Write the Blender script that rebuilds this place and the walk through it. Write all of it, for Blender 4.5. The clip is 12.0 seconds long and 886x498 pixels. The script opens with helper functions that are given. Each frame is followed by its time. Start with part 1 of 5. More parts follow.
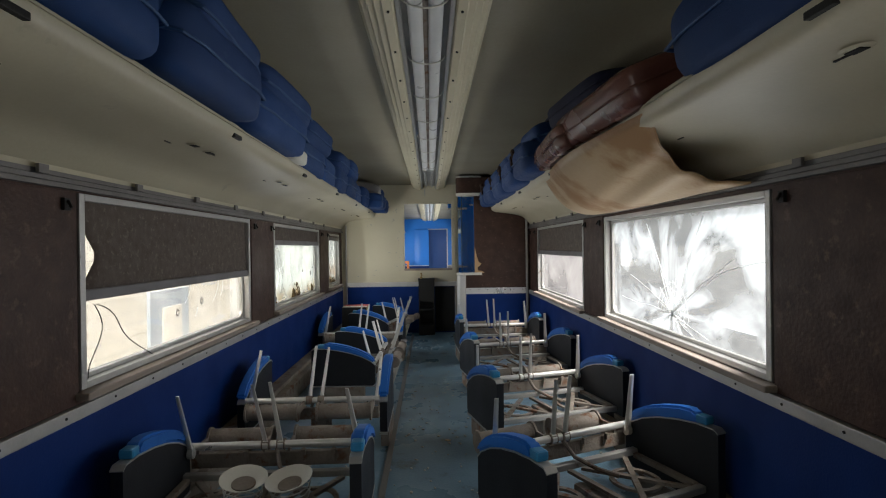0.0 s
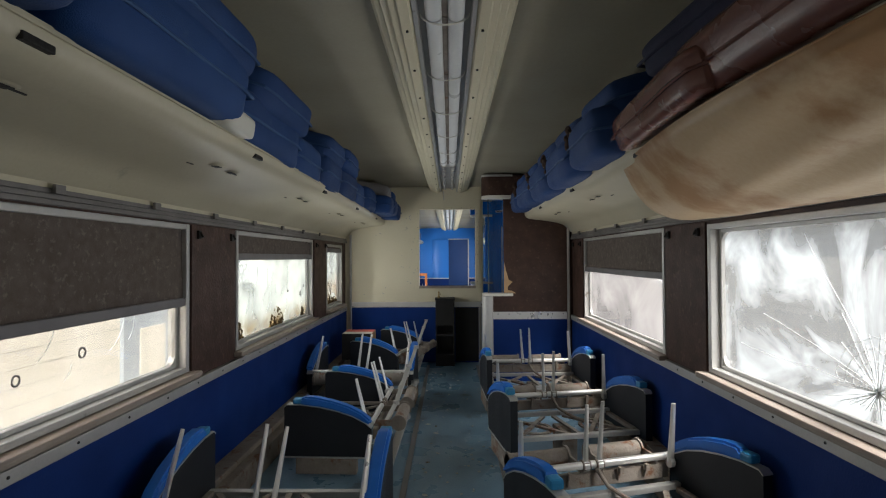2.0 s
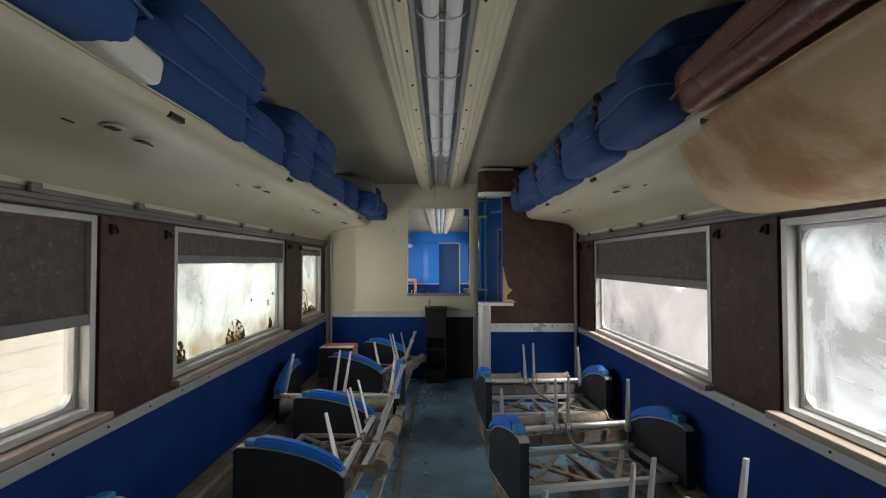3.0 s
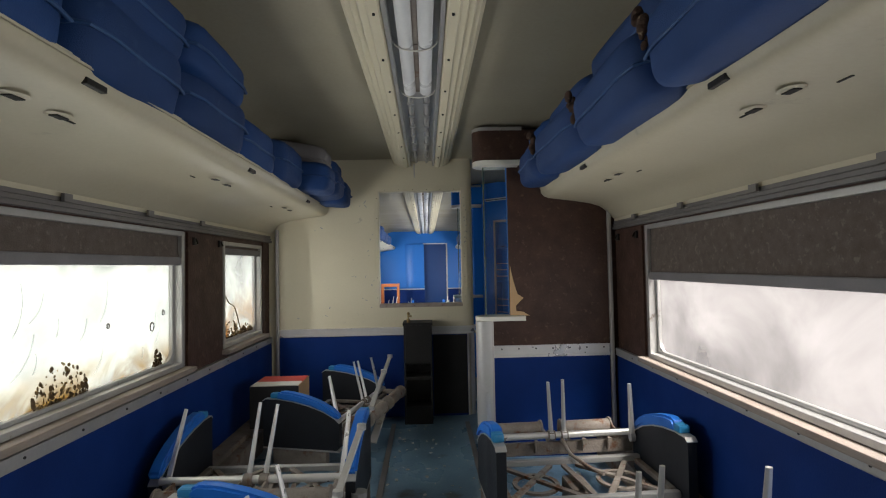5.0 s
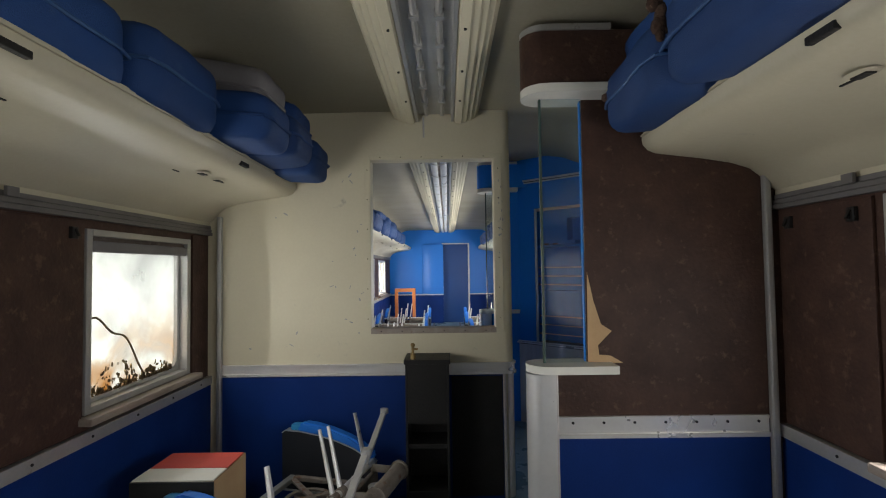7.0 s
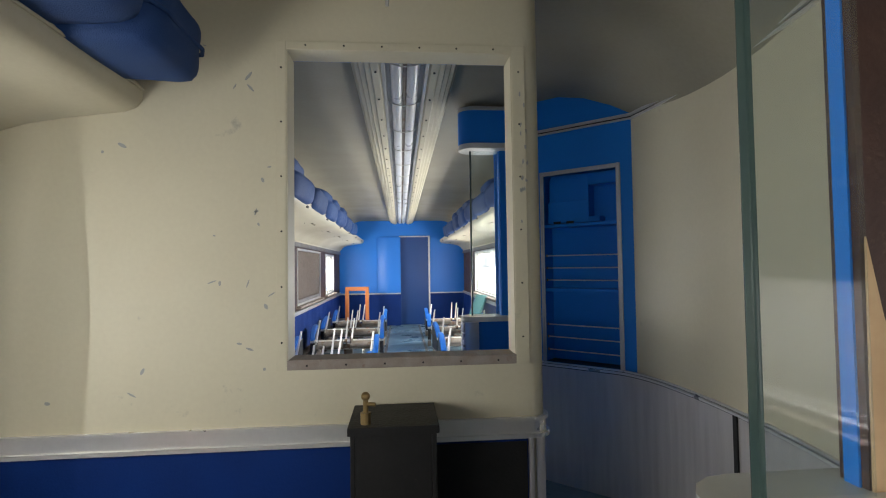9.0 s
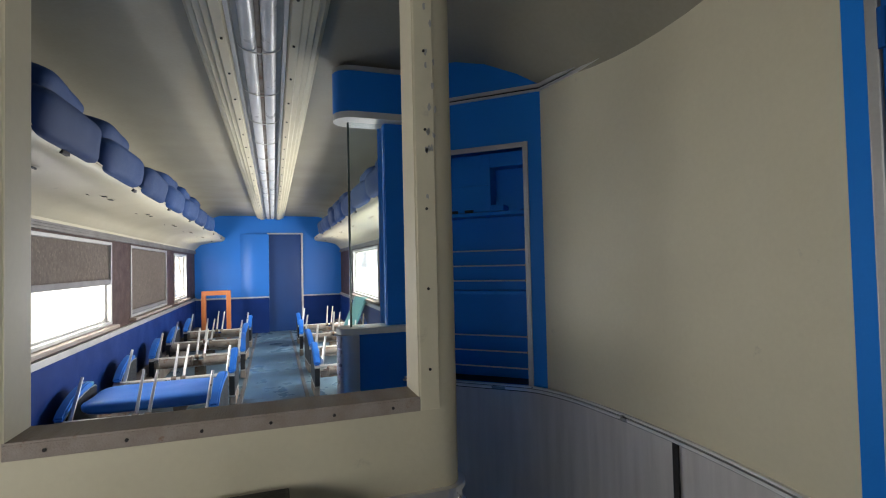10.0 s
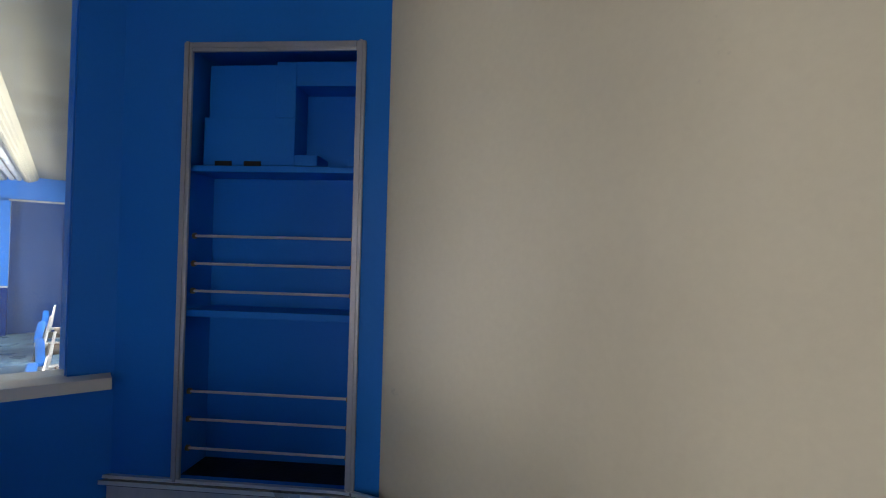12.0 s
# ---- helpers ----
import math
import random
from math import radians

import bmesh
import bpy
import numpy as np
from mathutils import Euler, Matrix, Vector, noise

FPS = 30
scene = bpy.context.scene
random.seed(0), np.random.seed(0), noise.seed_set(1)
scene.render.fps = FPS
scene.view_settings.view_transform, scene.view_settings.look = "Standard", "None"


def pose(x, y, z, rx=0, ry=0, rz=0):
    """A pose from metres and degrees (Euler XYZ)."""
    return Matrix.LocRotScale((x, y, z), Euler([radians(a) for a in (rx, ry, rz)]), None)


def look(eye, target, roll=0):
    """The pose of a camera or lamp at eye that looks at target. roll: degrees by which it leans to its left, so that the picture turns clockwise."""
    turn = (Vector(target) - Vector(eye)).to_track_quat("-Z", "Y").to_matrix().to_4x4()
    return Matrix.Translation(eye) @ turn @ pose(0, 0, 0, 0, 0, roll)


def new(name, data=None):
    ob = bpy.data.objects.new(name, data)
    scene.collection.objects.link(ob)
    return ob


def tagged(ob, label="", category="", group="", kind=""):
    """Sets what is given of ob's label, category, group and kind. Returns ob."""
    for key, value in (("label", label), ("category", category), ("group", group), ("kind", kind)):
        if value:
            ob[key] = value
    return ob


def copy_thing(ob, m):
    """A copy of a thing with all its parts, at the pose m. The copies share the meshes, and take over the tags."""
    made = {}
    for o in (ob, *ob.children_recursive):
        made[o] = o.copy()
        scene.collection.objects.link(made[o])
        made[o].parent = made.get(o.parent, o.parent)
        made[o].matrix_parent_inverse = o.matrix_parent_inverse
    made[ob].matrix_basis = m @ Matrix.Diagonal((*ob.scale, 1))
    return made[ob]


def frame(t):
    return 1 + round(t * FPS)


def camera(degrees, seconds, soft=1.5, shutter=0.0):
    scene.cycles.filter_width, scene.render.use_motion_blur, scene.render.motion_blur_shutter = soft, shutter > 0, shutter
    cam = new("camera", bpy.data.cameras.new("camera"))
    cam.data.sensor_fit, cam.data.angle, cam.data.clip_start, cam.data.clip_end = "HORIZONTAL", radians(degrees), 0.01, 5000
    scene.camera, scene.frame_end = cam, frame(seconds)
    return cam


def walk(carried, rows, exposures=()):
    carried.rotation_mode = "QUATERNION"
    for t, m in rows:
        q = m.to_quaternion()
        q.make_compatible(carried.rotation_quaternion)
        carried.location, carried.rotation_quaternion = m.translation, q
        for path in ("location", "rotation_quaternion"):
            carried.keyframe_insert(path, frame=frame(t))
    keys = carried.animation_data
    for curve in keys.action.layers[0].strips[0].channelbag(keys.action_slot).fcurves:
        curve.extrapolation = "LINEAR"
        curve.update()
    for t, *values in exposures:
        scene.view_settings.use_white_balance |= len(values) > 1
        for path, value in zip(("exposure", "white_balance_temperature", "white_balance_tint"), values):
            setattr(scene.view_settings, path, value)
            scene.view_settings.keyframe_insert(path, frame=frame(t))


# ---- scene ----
cam = camera(83.8, 12.0, soft=1.1)
EXPOSURES = [(0.0, 2.5, 6350, 10), (2.5, 2.38, 6350, 10), (4.5, 2.5, 6420, 12), (7.0, 2.6, 6430, 12), (9.0, 3.0, 6420, 12), (10.5, 2.85, 6400, 14), (11.0, 3.0, 6500, 18), (11.5, 3.45, 6600, 22), (12.0, 3.5, 6350, 20)]
PATH = [
    (0, (-0.002, -0.685, 1.442), (0.05, 1.314, 1.434), -0.7),
    (0.5, (0.055, -0.392, 1.462), (0.067, 1.608, 1.445), -0.8),
    (1, (-0.005, -0.048, 1.462), (-0.003, 1.952, 1.444), -0.9),
    (1.5, (-0.024, 0.268, 1.462), (-0.009, 2.268, 1.456), -0.9),
    (2, (0.006, 0.628, 1.497), (-0.023, 2.628, 1.529), -0.3),
    (2.5, (-0.016, 0.983, 1.482), (-0.054, 2.982, 1.532), -0.0),
    (2.7, (-0.019, 1.12, 1.494), (-0.027, 3.119, 1.544), 0.0),
    (4.3, (-0.029, 2.255, 1.44), (0.013, 4.253, 1.51), -0.3),
    (4.5, (-0.04, 2.44, 1.453), (0.014, 4.438, 1.519), -0.9),
    (5, (0.022, 2.849, 1.447), (0.09, 4.847, 1.514), -1.1),
    (5.5, (0.058, 3.251, 1.45), (0.099, 5.249, 1.529), -1.3),
    (6, (0.026, 3.686, 1.445), (0.052, 5.684, 1.531), -1.0),
    (6.5, (0.036, 4.072, 1.423), (0.058, 6.07, 1.512), -1.0),
    (7, (0.058, 4.473, 1.469), (0.042, 6.472, 1.545), -0.8),
    (7.2, (0.064, 4.631, 1.447), (0.026, 6.628, 1.538), -0.6),
    (8.8, (-0.053, 5.792, 1.405), (0.098, 7.785, 1.475), -0.8),
    (9, (-0.043, 5.909, 1.405), (0.128, 7.901, 1.472), -0.8),
    (9.5, (-0.003, 6.238, 1.426), (0.384, 8.2, 1.482), -1.2),
    (10, (0.042, 6.531, 1.4), (0.692, 8.421, 1.456), -1.3),
    (10.5, (0.179, 6.798, 1.4), (1.156, 8.543, 1.423), -2.6),
    (11, (0.3, 7.092, 1.419), (1.652, 8.566, 1.396), -4.5),
    (11.5, (0.401, 7.314, 1.431), (1.837, 8.706, 1.429), -1.5),
    (12, (0.624, 7.535, 1.421), (1.842, 9.121, 1.447), 1.5),
]
walk(cam, [(t, look(eye, target, roll)) for t, eye, target, roll in PATH], EXPOSURES)

# world and light: an overcast sky
world = bpy.data.worlds.new("world")
scene.world = world
world.use_nodes = True
wn = world.node_tree
sky = wn.nodes.new("ShaderNodeTexSky")
sky.sky_type, sky.sun_disc = "NISHITA", False
sky.sun_elevation, sky.sun_rotation = radians(50), radians(200)
sky.dust_density, sky.air_density = 4.0, 1.0
hue = wn.nodes.new("ShaderNodeHueSaturation")
hue.inputs["Saturation"].default_value = 0.25
wn.links.new(sky.outputs[0], hue.inputs["Color"])
wn.links.new(hue.outputs[0], wn.nodes["Background"].inputs[0])
wn.nodes["Background"].inputs[1].default_value = 0.15
sun = new("sun", bpy.data.lights.new("sun", "SUN"))
sun.data.energy, sun.data.angle, sun.data.color = 2.6, radians(30), (1, 0.97, 0.93)
sun.matrix_world = look((0, 0, 20), (-6, 9, 4))


def window_lamp(side, y0, y1, z0, z1, radiance):
    """Stands in for the sky's light in a window's opening."""
    w, h = y1 - y0 - 0.1, z1 - z0 - 0.08
    la = bpy.data.lights.new("window_light", "AREA")
    la.shape, la.size, la.size_y = "RECTANGLE", w, h
    la.energy, la.color = radiance * w * h * math.pi, (0.97, 0.99, 1.0)
    x = XR + 0.095 if side > 0 else XL - 0.095
    ob = new("window_light", la)
    ob.matrix_world = look((x, (y0 + y1) / 2, (z0 + z1) / 2), (x - side, (y0 + y1) / 2, (z0 + z1) / 2))


XL, XR, CX = -1.50, 1.485, -0.01
# first pair lights the near seats through unseen windows added behind the start
window_lamp(1, -1.2, 0.36, 0.84, 1.45, 0.45)
window_lamp(-1, -1.2, 0.38, 0.85, 1.45, 0.45)
window_lamp(1, 1.42, 3.47, 0.84, 1.67, 0.62)
window_lamp(1, 4.04, 6.10, 0.82, 1.37, 1.0)
window_lamp(-1, 4.06, 6.01, 0.85, 1.52, 1.1)
window_lamp(-1, 6.58, 7.44, 0.86, 1.60, 1.1)
for ya, yb in ((10.6, 12.8), (13.6, 16.0)):
    window_lamp(1, ya, yb, 0.86, 1.68, 2.3)
window_lamp(-1, 10.4, 12.3, 0.86, 1.3, 2.3)
window_lamp(-1, 15.6, 16.8, 0.86, 1.66, 2.3)


# ---------- materials ----------
def material(name, c1, c2, scale=6.0, fine=90.0, rough=0.5, metal=0.0, bump=0.15, spots=None, spot_scale=3.0, spot_at=0.62, vary=0.0, stretch=None, spec=0.5):
    m = bpy.data.materials.new(name)
    m.use_nodes = True
    n, l = m.node_tree.nodes, m.node_tree.links
    b = n["Principled BSDF"]
    b.inputs["Metallic"].default_value = metal
    b.inputs["Specular IOR Level"].default_value = spec
    co = n.new("ShaderNodeTexCoord")
    out = co.outputs["Object"]
    if stretch:
        mp = n.new("ShaderNodeMapping")
        mp.inputs["Scale"].default_value = stretch
        l.new(out, mp.inputs[0])
        out = mp.outputs[0]
    big, small = n.new("ShaderNodeTexNoise"), n.new("ShaderNodeTexNoise")
    for t, s, d in ((big, scale, 6), (small, fine, 3)):
        t.inputs["Scale"].default_value, t.inputs["Detail"].default_value = s, d
        l.new(out, t.inputs["Vector"])
    mix = n.new("ShaderNodeMix")
    mix.data_type = "RGBA"
    mix.inputs[6].default_value, mix.inputs[7].default_value = (*c1, 1), (*c2, 1)
    add = n.new("ShaderNodeMath")
    add.operation = "MULTIPLY_ADD"
    add.inputs[1].default_value, add.inputs[2].default_value = 0.45, 0.0
    l.new(small.outputs[0], add.inputs[0])
    add2 = n.new("ShaderNodeMath")
    add2.operation = "MULTIPLY_ADD"
    add2.inputs[1].default_value = 1.3
    l.new(big.outputs[0], add2.inputs[0])
    sub = n.new("ShaderNodeMath")
    sub.operation = "SUBTRACT"
    l.new(add.outputs[0], sub.inputs[0])
    sub.inputs[1].default_value = 0.38
    l.new(sub.outputs[0], add2.inputs[2])
    add2.use_clamp = True
    l.new(add2.outputs[0], mix.inputs[0])
    col = mix.outputs[2]
    if vary:
        info, hs = n.new("ShaderNodeObjectInfo"), n.new("ShaderNodeHueSaturation")
        r = n.new("ShaderNodeMapRange")
        r.inputs[3].default_value, r.inputs[4].default_value = 1 - vary, 1 + vary
        l.new(info.outputs["Random"], r.inputs[0])
        l.new(r.outputs[0], hs.inputs["Value"])
        l.new(col, hs.inputs["Color"])
        col = hs.outputs[0]
    if spots:
        st, ramp, mx = n.new("ShaderNodeTexNoise"), n.new("ShaderNodeMapRange"), n.new("ShaderNodeMix")
        st.inputs["Scale"].default_value, st.inputs["Detail"].default_value, st.inputs["Roughness"].default_value = spot_scale, 8, 0.65
        l.new(out, st.inputs["Vector"])
        ramp.inputs[1].default_value, ramp.inputs[2].default_value = spot_at, spot_at + 0.1
        l.new(st.outputs[0], ramp.inputs[0])
        mx.data_type = "RGBA"
        l.new(ramp.outputs[0], mx.inputs[0])
        l.new(col, mx.inputs[6])
        mx.inputs[7].default_value = (*spots, 1)
        col = mx.outputs[2]
    l.new(col, b.inputs["Base Color"])
    rr = n.new("ShaderNodeMapRange")
    rr.inputs[3].default_value, rr.inputs[4].default_value = max(rough - 0.12, 0.03), min(rough + 0.15, 1)
    l.new(big.outputs[0], rr.inputs[0])
    l.new(rr.outputs[0], b.inputs["Roughness"])
    if bump:
        bp = n.new("ShaderNodeBump")
        bp.inputs["Strength"].default_value, bp.inputs["Distance"].default_value = bump, 0.01
        l.new(small.outputs[0], bp.inputs["Height"])
        l.new(bp.outputs[0], b.inputs["Normal"])
    return m


def pane_material(name, tint, haze, hazecol, scale=3.0, dirt=None, streak=(1, 1, 1), centre=None, reach=0.62):
    """Dirty glass: clear, with a film that scatters light where it is hazy."""
    m = bpy.data.materials.new(name)
    m.use_nodes = True
    n, l = m.node_tree.nodes, m.node_tree.links
    out = n["Material Output"]
    n.remove(n["Principled BSDF"])
    clear, film, gloss, tr = n.new("ShaderNodeBsdfTransparent"), n.new("ShaderNodeBsdfTranslucent"), n.new("ShaderNodeBsdfGlossy"), n.new("ShaderNodeMixShader")
    clear.inputs[0].default_value = (*tint, 1)
    gloss.inputs["Roughness"].default_value = 0.05
    co, mp, no, mr = n.new("ShaderNodeTexCoord"), n.new("ShaderNodeMapping"), n.new("ShaderNodeTexNoise"), n.new("ShaderNodeMapRange")
    mp.inputs["Scale"].default_value = streak
    l.new(co.outputs["Object"], mp.inputs[0])
    l.new(mp.outputs[0], no.inputs["Vector"])
    if centre:
        # folds that fan out from the blow
        sp, ay, az, at, le, cb = n.new("ShaderNodeSeparateXYZ"), n.new("ShaderNodeMath"), n.new("ShaderNodeMath"), n.new("ShaderNodeMath"), n.new("ShaderNodeVectorMath"), n.new("ShaderNodeCombineXYZ")
        l.new(co.outputs["Object"], sp.inputs[0])
        for m0, o0, c0 in ((ay, 1, centre[0]), (az, 2, centre[1])):
            m0.operation = "SUBTRACT"
            l.new(sp.outputs[o0], m0.inputs[0])
            m0.inputs[1].default_value = c0
        at.operation = "ARCTAN2"
        l.new(az.outputs[0], at.inputs[0])
        l.new(ay.outputs[0], at.inputs[1])
        c2 = n.new("ShaderNodeCombineXYZ")
        l.new(ay.outputs[0], c2.inputs[0])
        l.new(az.outputs[0], c2.inputs[1])
        le.operation = "LENGTH"
        l.new(c2.outputs[0], le.inputs[0])
        l.new(at.outputs[0], cb.inputs[0])
        l.new(le.outputs["Value"], cb.inputs[1])
        l.new(cb.outputs[0], no.inputs["Vector"])
    no.inputs["Scale"].default_value, no.inputs["Detail"].default_value, no.inputs["Distortion"].default_value = scale, 8, 0.6
    mr.inputs[1].default_value, mr.inputs[2].default_value = 0.3, 0.7
    if centre:
        mr.inputs[1].default_value, mr.inputs[2].default_value = 0.42, 0.72
    mr.inputs[3].default_value, mr.inputs[4].default_value = haze[0], haze[1]
    l.new(no.outputs[0], mr.inputs[0])
    film.inputs[0].default_value = (*hazecol, 1)
    if dirt:
        sep, edge, n2, mm, cm = n.new("ShaderNodeSeparateXYZ"), n.new("ShaderNodeMapRange"), n.new("ShaderNodeTexNoise"), n.new("ShaderNodeMath"), n.new("ShaderNodeMix")
        l.new(co.outputs["Generated"], sep.inputs[0])
        edge.inputs[1].default_value, edge.inputs[2].default_value = reach, 0.0
        l.new(sep.outputs[2], edge.inputs[0])
        n2.inputs["Scale"].default_value, n2.inputs["Detail"].default_value, n2.inputs["Distortion"].default_value = 3.2, 9, 1.4
        l.new(co.outputs["Object"], n2.inputs["Vector"])
        mm.operation = "MULTIPLY"
        l.new(edge.outputs[0], mm.inputs[0])
        r2 = n.new("ShaderNodeMapRange")
        r2.inputs[1].default_value, r2.inputs[2].default_value = 0.38, 0.56
        l.new(n2.outputs[0], r2.inputs[0])
        l.new(r2.outputs[0], mm.inputs[1])
        cm.data_type = "RGBA"
        cm.inputs[6].default_value, cm.inputs[7].default_value = (*hazecol, 1), (*dirt, 1)
        l.new(mm.outputs[0], cm.inputs[0])
        l.new(cm.outputs[2], film.inputs[0])
        mx = n.new("ShaderNodeMath")
        mx.operation = "MAXIMUM"
        l.new(mr.outputs[0], mx.inputs[0])
        l.new(mm.outputs[0], mx.inputs[1])
        l.new(mx.outputs[0], tr.inputs[0])
    else:
        l.new(mr.outputs[0], tr.inputs[0])
    l.new(clear.outputs[0], tr.inputs[1])
    l.new(film.outputs[0], tr.inputs[2])
    lw, pw, fr, g = n.new("ShaderNodeLayerWeight"), n.new("ShaderNodeMath"), n.new("ShaderNodeMath"), n.new("ShaderNodeMixShader")
    pw.operation, fr.operation = "POWER", "MULTIPLY_ADD"
    pw.inputs[1].default_value, fr.inputs[1].default_value, fr.inputs[2].default_value = 5.0, 0.9, 0.04
    lw.inputs[0].default_value = 0.5
    l.new(lw.outputs["Facing"], pw.inputs[0])
    l.new(pw.outputs[0], fr.inputs[0])
    l.new(fr.outputs[0], g.inputs[0])
    l.new(tr.outputs[0], g.inputs[1])
    l.new(gloss.outputs[0], g.inputs[2])
    l.new(g.outputs[0], out.inputs[0])
    return m


CREAM = material("cream_paint", (0.63, 0.575, 0.41), (0.53, 0.475, 0.33), 1.6, 60, 0.55, bump=0.05, spots=(0.36, 0.33, 0.26), spot_scale=7, spot_at=0.66)
# same cream a third of a stop lower, so the racks carry painted shade
RACKPAINT = material("shaded_cream_moulding", (0.52, 0.475, 0.345), (0.42, 0.375, 0.26), 1.4, 60, 0.45, bump=0.05, spots=(0.32, 0.29, 0.22), spot_scale=5, spot_at=0.66)
# the wall cream at about half value: ceiling shade put into the colour
CEIL = material("shaded_ceiling_cream", (0.34, 0.31, 0.225), (0.24, 0.215, 0.15), 1.2, 50, 0.5, bump=0.05)
BROWN = material("brown_laminate", (0.078, 0.04, 0.027), (0.032, 0.017, 0.013), 9, 60, 0.5, bump=0.25, spots=(0.1, 0.06, 0.042), spot_scale=20, spot_at=0.57, spec=0.25)
NAVY = material("navy_panel", (0.004, 0.03, 0.165), (0.003, 0.018, 0.105), 3.5, 120, 0.55, bump=0.12, spots=(0.014, 0.038, 0.19), spot_scale=18, spot_at=0.68, spec=0.15)
BLUE = material("blue_paint", (0.006, 0.19, 0.66), (0.006, 0.17, 0.58), 2.0, 90, 0.5, bump=0.06, spec=0.25)
FARDOOR = material("deep_blue_gloss_paint", (0.006, 0.05, 0.2), (0.005, 0.04, 0.16), 2.0, 80, 0.35, bump=0.04)
BRIGHTBLUE = material("bright_blue_paint", (0.01, 0.17, 0.6), (0.01, 0.15, 0.54), 1.5, 80, 0.4, bump=0.04)
FLOOR = material("blue_vinyl_floor", (0.17, 0.275, 0.35), (0.05, 0.1, 0.145), 2.6, 60, 0.28, bump=0.15, spots=(0.045, 0.05, 0.052), spot_scale=2.6, spot_at=0.58)
STEEL = material("brushed_stainless", (0.72, 0.675, 0.63), (0.54, 0.5, 0.465), 3, 70, 0.4, 0.6, 0.05, stretch=(9, 9, 0.7))
ALU = material("dull_aluminium", (0.54, 0.53, 0.5), (0.4, 0.39, 0.37), 5, 80, 0.45, 0.7, 0.1, spots=(0.22, 0.18, 0.14), spot_scale=9, spot_at=0.66)
RUSTY = material("dusty_rusted_metal", (0.31, 0.275, 0.235), (0.16, 0.125, 0.095), 7, 70, 0.75, 0.3, 0.4, spots=(0.16, 0.07, 0.03), spot_scale=10, spot_at=0.55)
DARKPANEL = material("black_vinyl_panel", (0.016, 0.018, 0.022), (0.01, 0.011, 0.014), 4, 150, 0.5, bump=0.2, spec=0.3)
PAD = material("blue_vinyl_pad", (0.015, 0.15, 0.55), (0.01, 0.12, 0.46), 5, 60, 0.42, bump=0.08, vary=0.12)
KNOB = material("teal_plastic", (0.03, 0.22, 0.42), (0.02, 0.17, 0.36), 8, 60, 0.35, bump=0.03)
CUSHION = material("blue_cushion_cloth", (0.005, 0.045, 0.17), (0.003, 0.03, 0.115), 4, 260, 0.72, bump=0.3, vary=0.22, spots=(0.03, 0.07, 0.17), spot_scale=5, spot_at=0.64)
SEAM = material("worn_blue_piping", (0.03, 0.09, 0.22), (0.015, 0.05, 0.15), 8, 200, 0.6, bump=0.2)
FOAM = material("crumbling_brown_foam", (0.09, 0.045, 0.025), (0.025, 0.014, 0.01), 16, 120, 0.95, bump=0.6, spots=(0.35, 0.27, 0.17), spot_scale=24, spot_at=0.6)
POLISH = material("polished_rail_metal", (0.82, 0.8, 0.76), (0.68, 0.66, 0.62), 6, 60, 0.3, 0.68, 0.05)
DOORBLUE = material("dark_blue_door_paint", (0.004, 0.085, 0.32), (0.004, 0.07, 0.26), 3, 90, 0.45, bump=0.1, spec=0.25)
NAVYCLOTH = material("dark_navy_cloth", (0.01, 0.014, 0.05), (0.008, 0.01, 0.03), 5, 200, 0.8, bump=0.3)
LEATHER = material("brown_leather", (0.17, 0.065, 0.048), (0.11, 0.042, 0.03), 4, 80, 0.25, bump=0.12)
TAN = material("stained_tan_sheet", (0.54, 0.41, 0.25), (0.4, 0.25, 0.12), 1.6, 50, 0.55, bump=0.1, spots=(0.34, 0.185, 0.075), spot_scale=1.6, spot_at=0.49)
WHITE = material("off_white_plastic", (0.68, 0.66, 0.58), (0.58, 0.56, 0.48), 4, 60, 0.4, bump=0.04)
LENS = material("milky_light_lens", (0.72, 0.72, 0.7), (0.6, 0.6, 0.58), 5, 60, 0.3, bump=0.03)
DARK = material("dark_void", (0.02, 0.02, 0.02), (0.012, 0.012, 0.012), 5, 60, 0.8, bump=0.1)
BLACK = material("dusty_black_paint", (0.022, 0.021, 0.019), (0.012, 0.011, 0.01), 6, 80, 0.5, bump=0.2, spots=(0.07, 0.05, 0.035), spot_scale=8, spot_at=0.66, spec=0.25)
SHADE = material("brown_woven_blind", (0.135, 0.105, 0.085), (0.075, 0.058, 0.047), 22, 160, 0.85, bump=0.3, spots=(0.17, 0.14, 0.115), spot_scale=34, spot_at=0.56)
CHIP = material("bare_grey_primer", (0.36, 0.36, 0.33), (0.28, 0.28, 0.26), 8, 60, 0.6, bump=0.1)
SHADEBAR = material("grey_blind_hem", (0.19, 0.18, 0.18), (0.14, 0.13, 0.13), 6, 80, 0.6, bump=0.1)
DULL = material("dull_grey_trim", (0.2, 0.19, 0.18), (0.13, 0.12, 0.11), 5, 70, 0.5, 0.4, 0.1)
SILL = material("weathered_sill", (0.34, 0.295, 0.255), (0.22, 0.165, 0.125), 5, 70, 0.6, bump=0.25, spots=(0.2, 0.11, 0.06), spot_scale=6, spot_at=0.62, stretch=(4, 0.6, 4))
WOOD = material("bare_wood", (0.36, 0.2, 0.1), (0.24, 0.12, 0.06), 5, 70, 0.6, bump=0.2, stretch=(6, 0.8, 6))
ORANGE = material("orange_wood", (0.5, 0.16, 0.04), (0.4, 0.12, 0.03), 5, 70, 0.5, bump=0.1)
CARD = material("brown_cardboard", (0.52, 0.36, 0.19), (0.42, 0.26, 0.13), 5, 90, 0.85, bump=0.1)
RED = material("red_print_card", (0.5, 0.05, 0.03), (0.42, 0.04, 0.03), 5, 70, 0.5, bump=0.03)
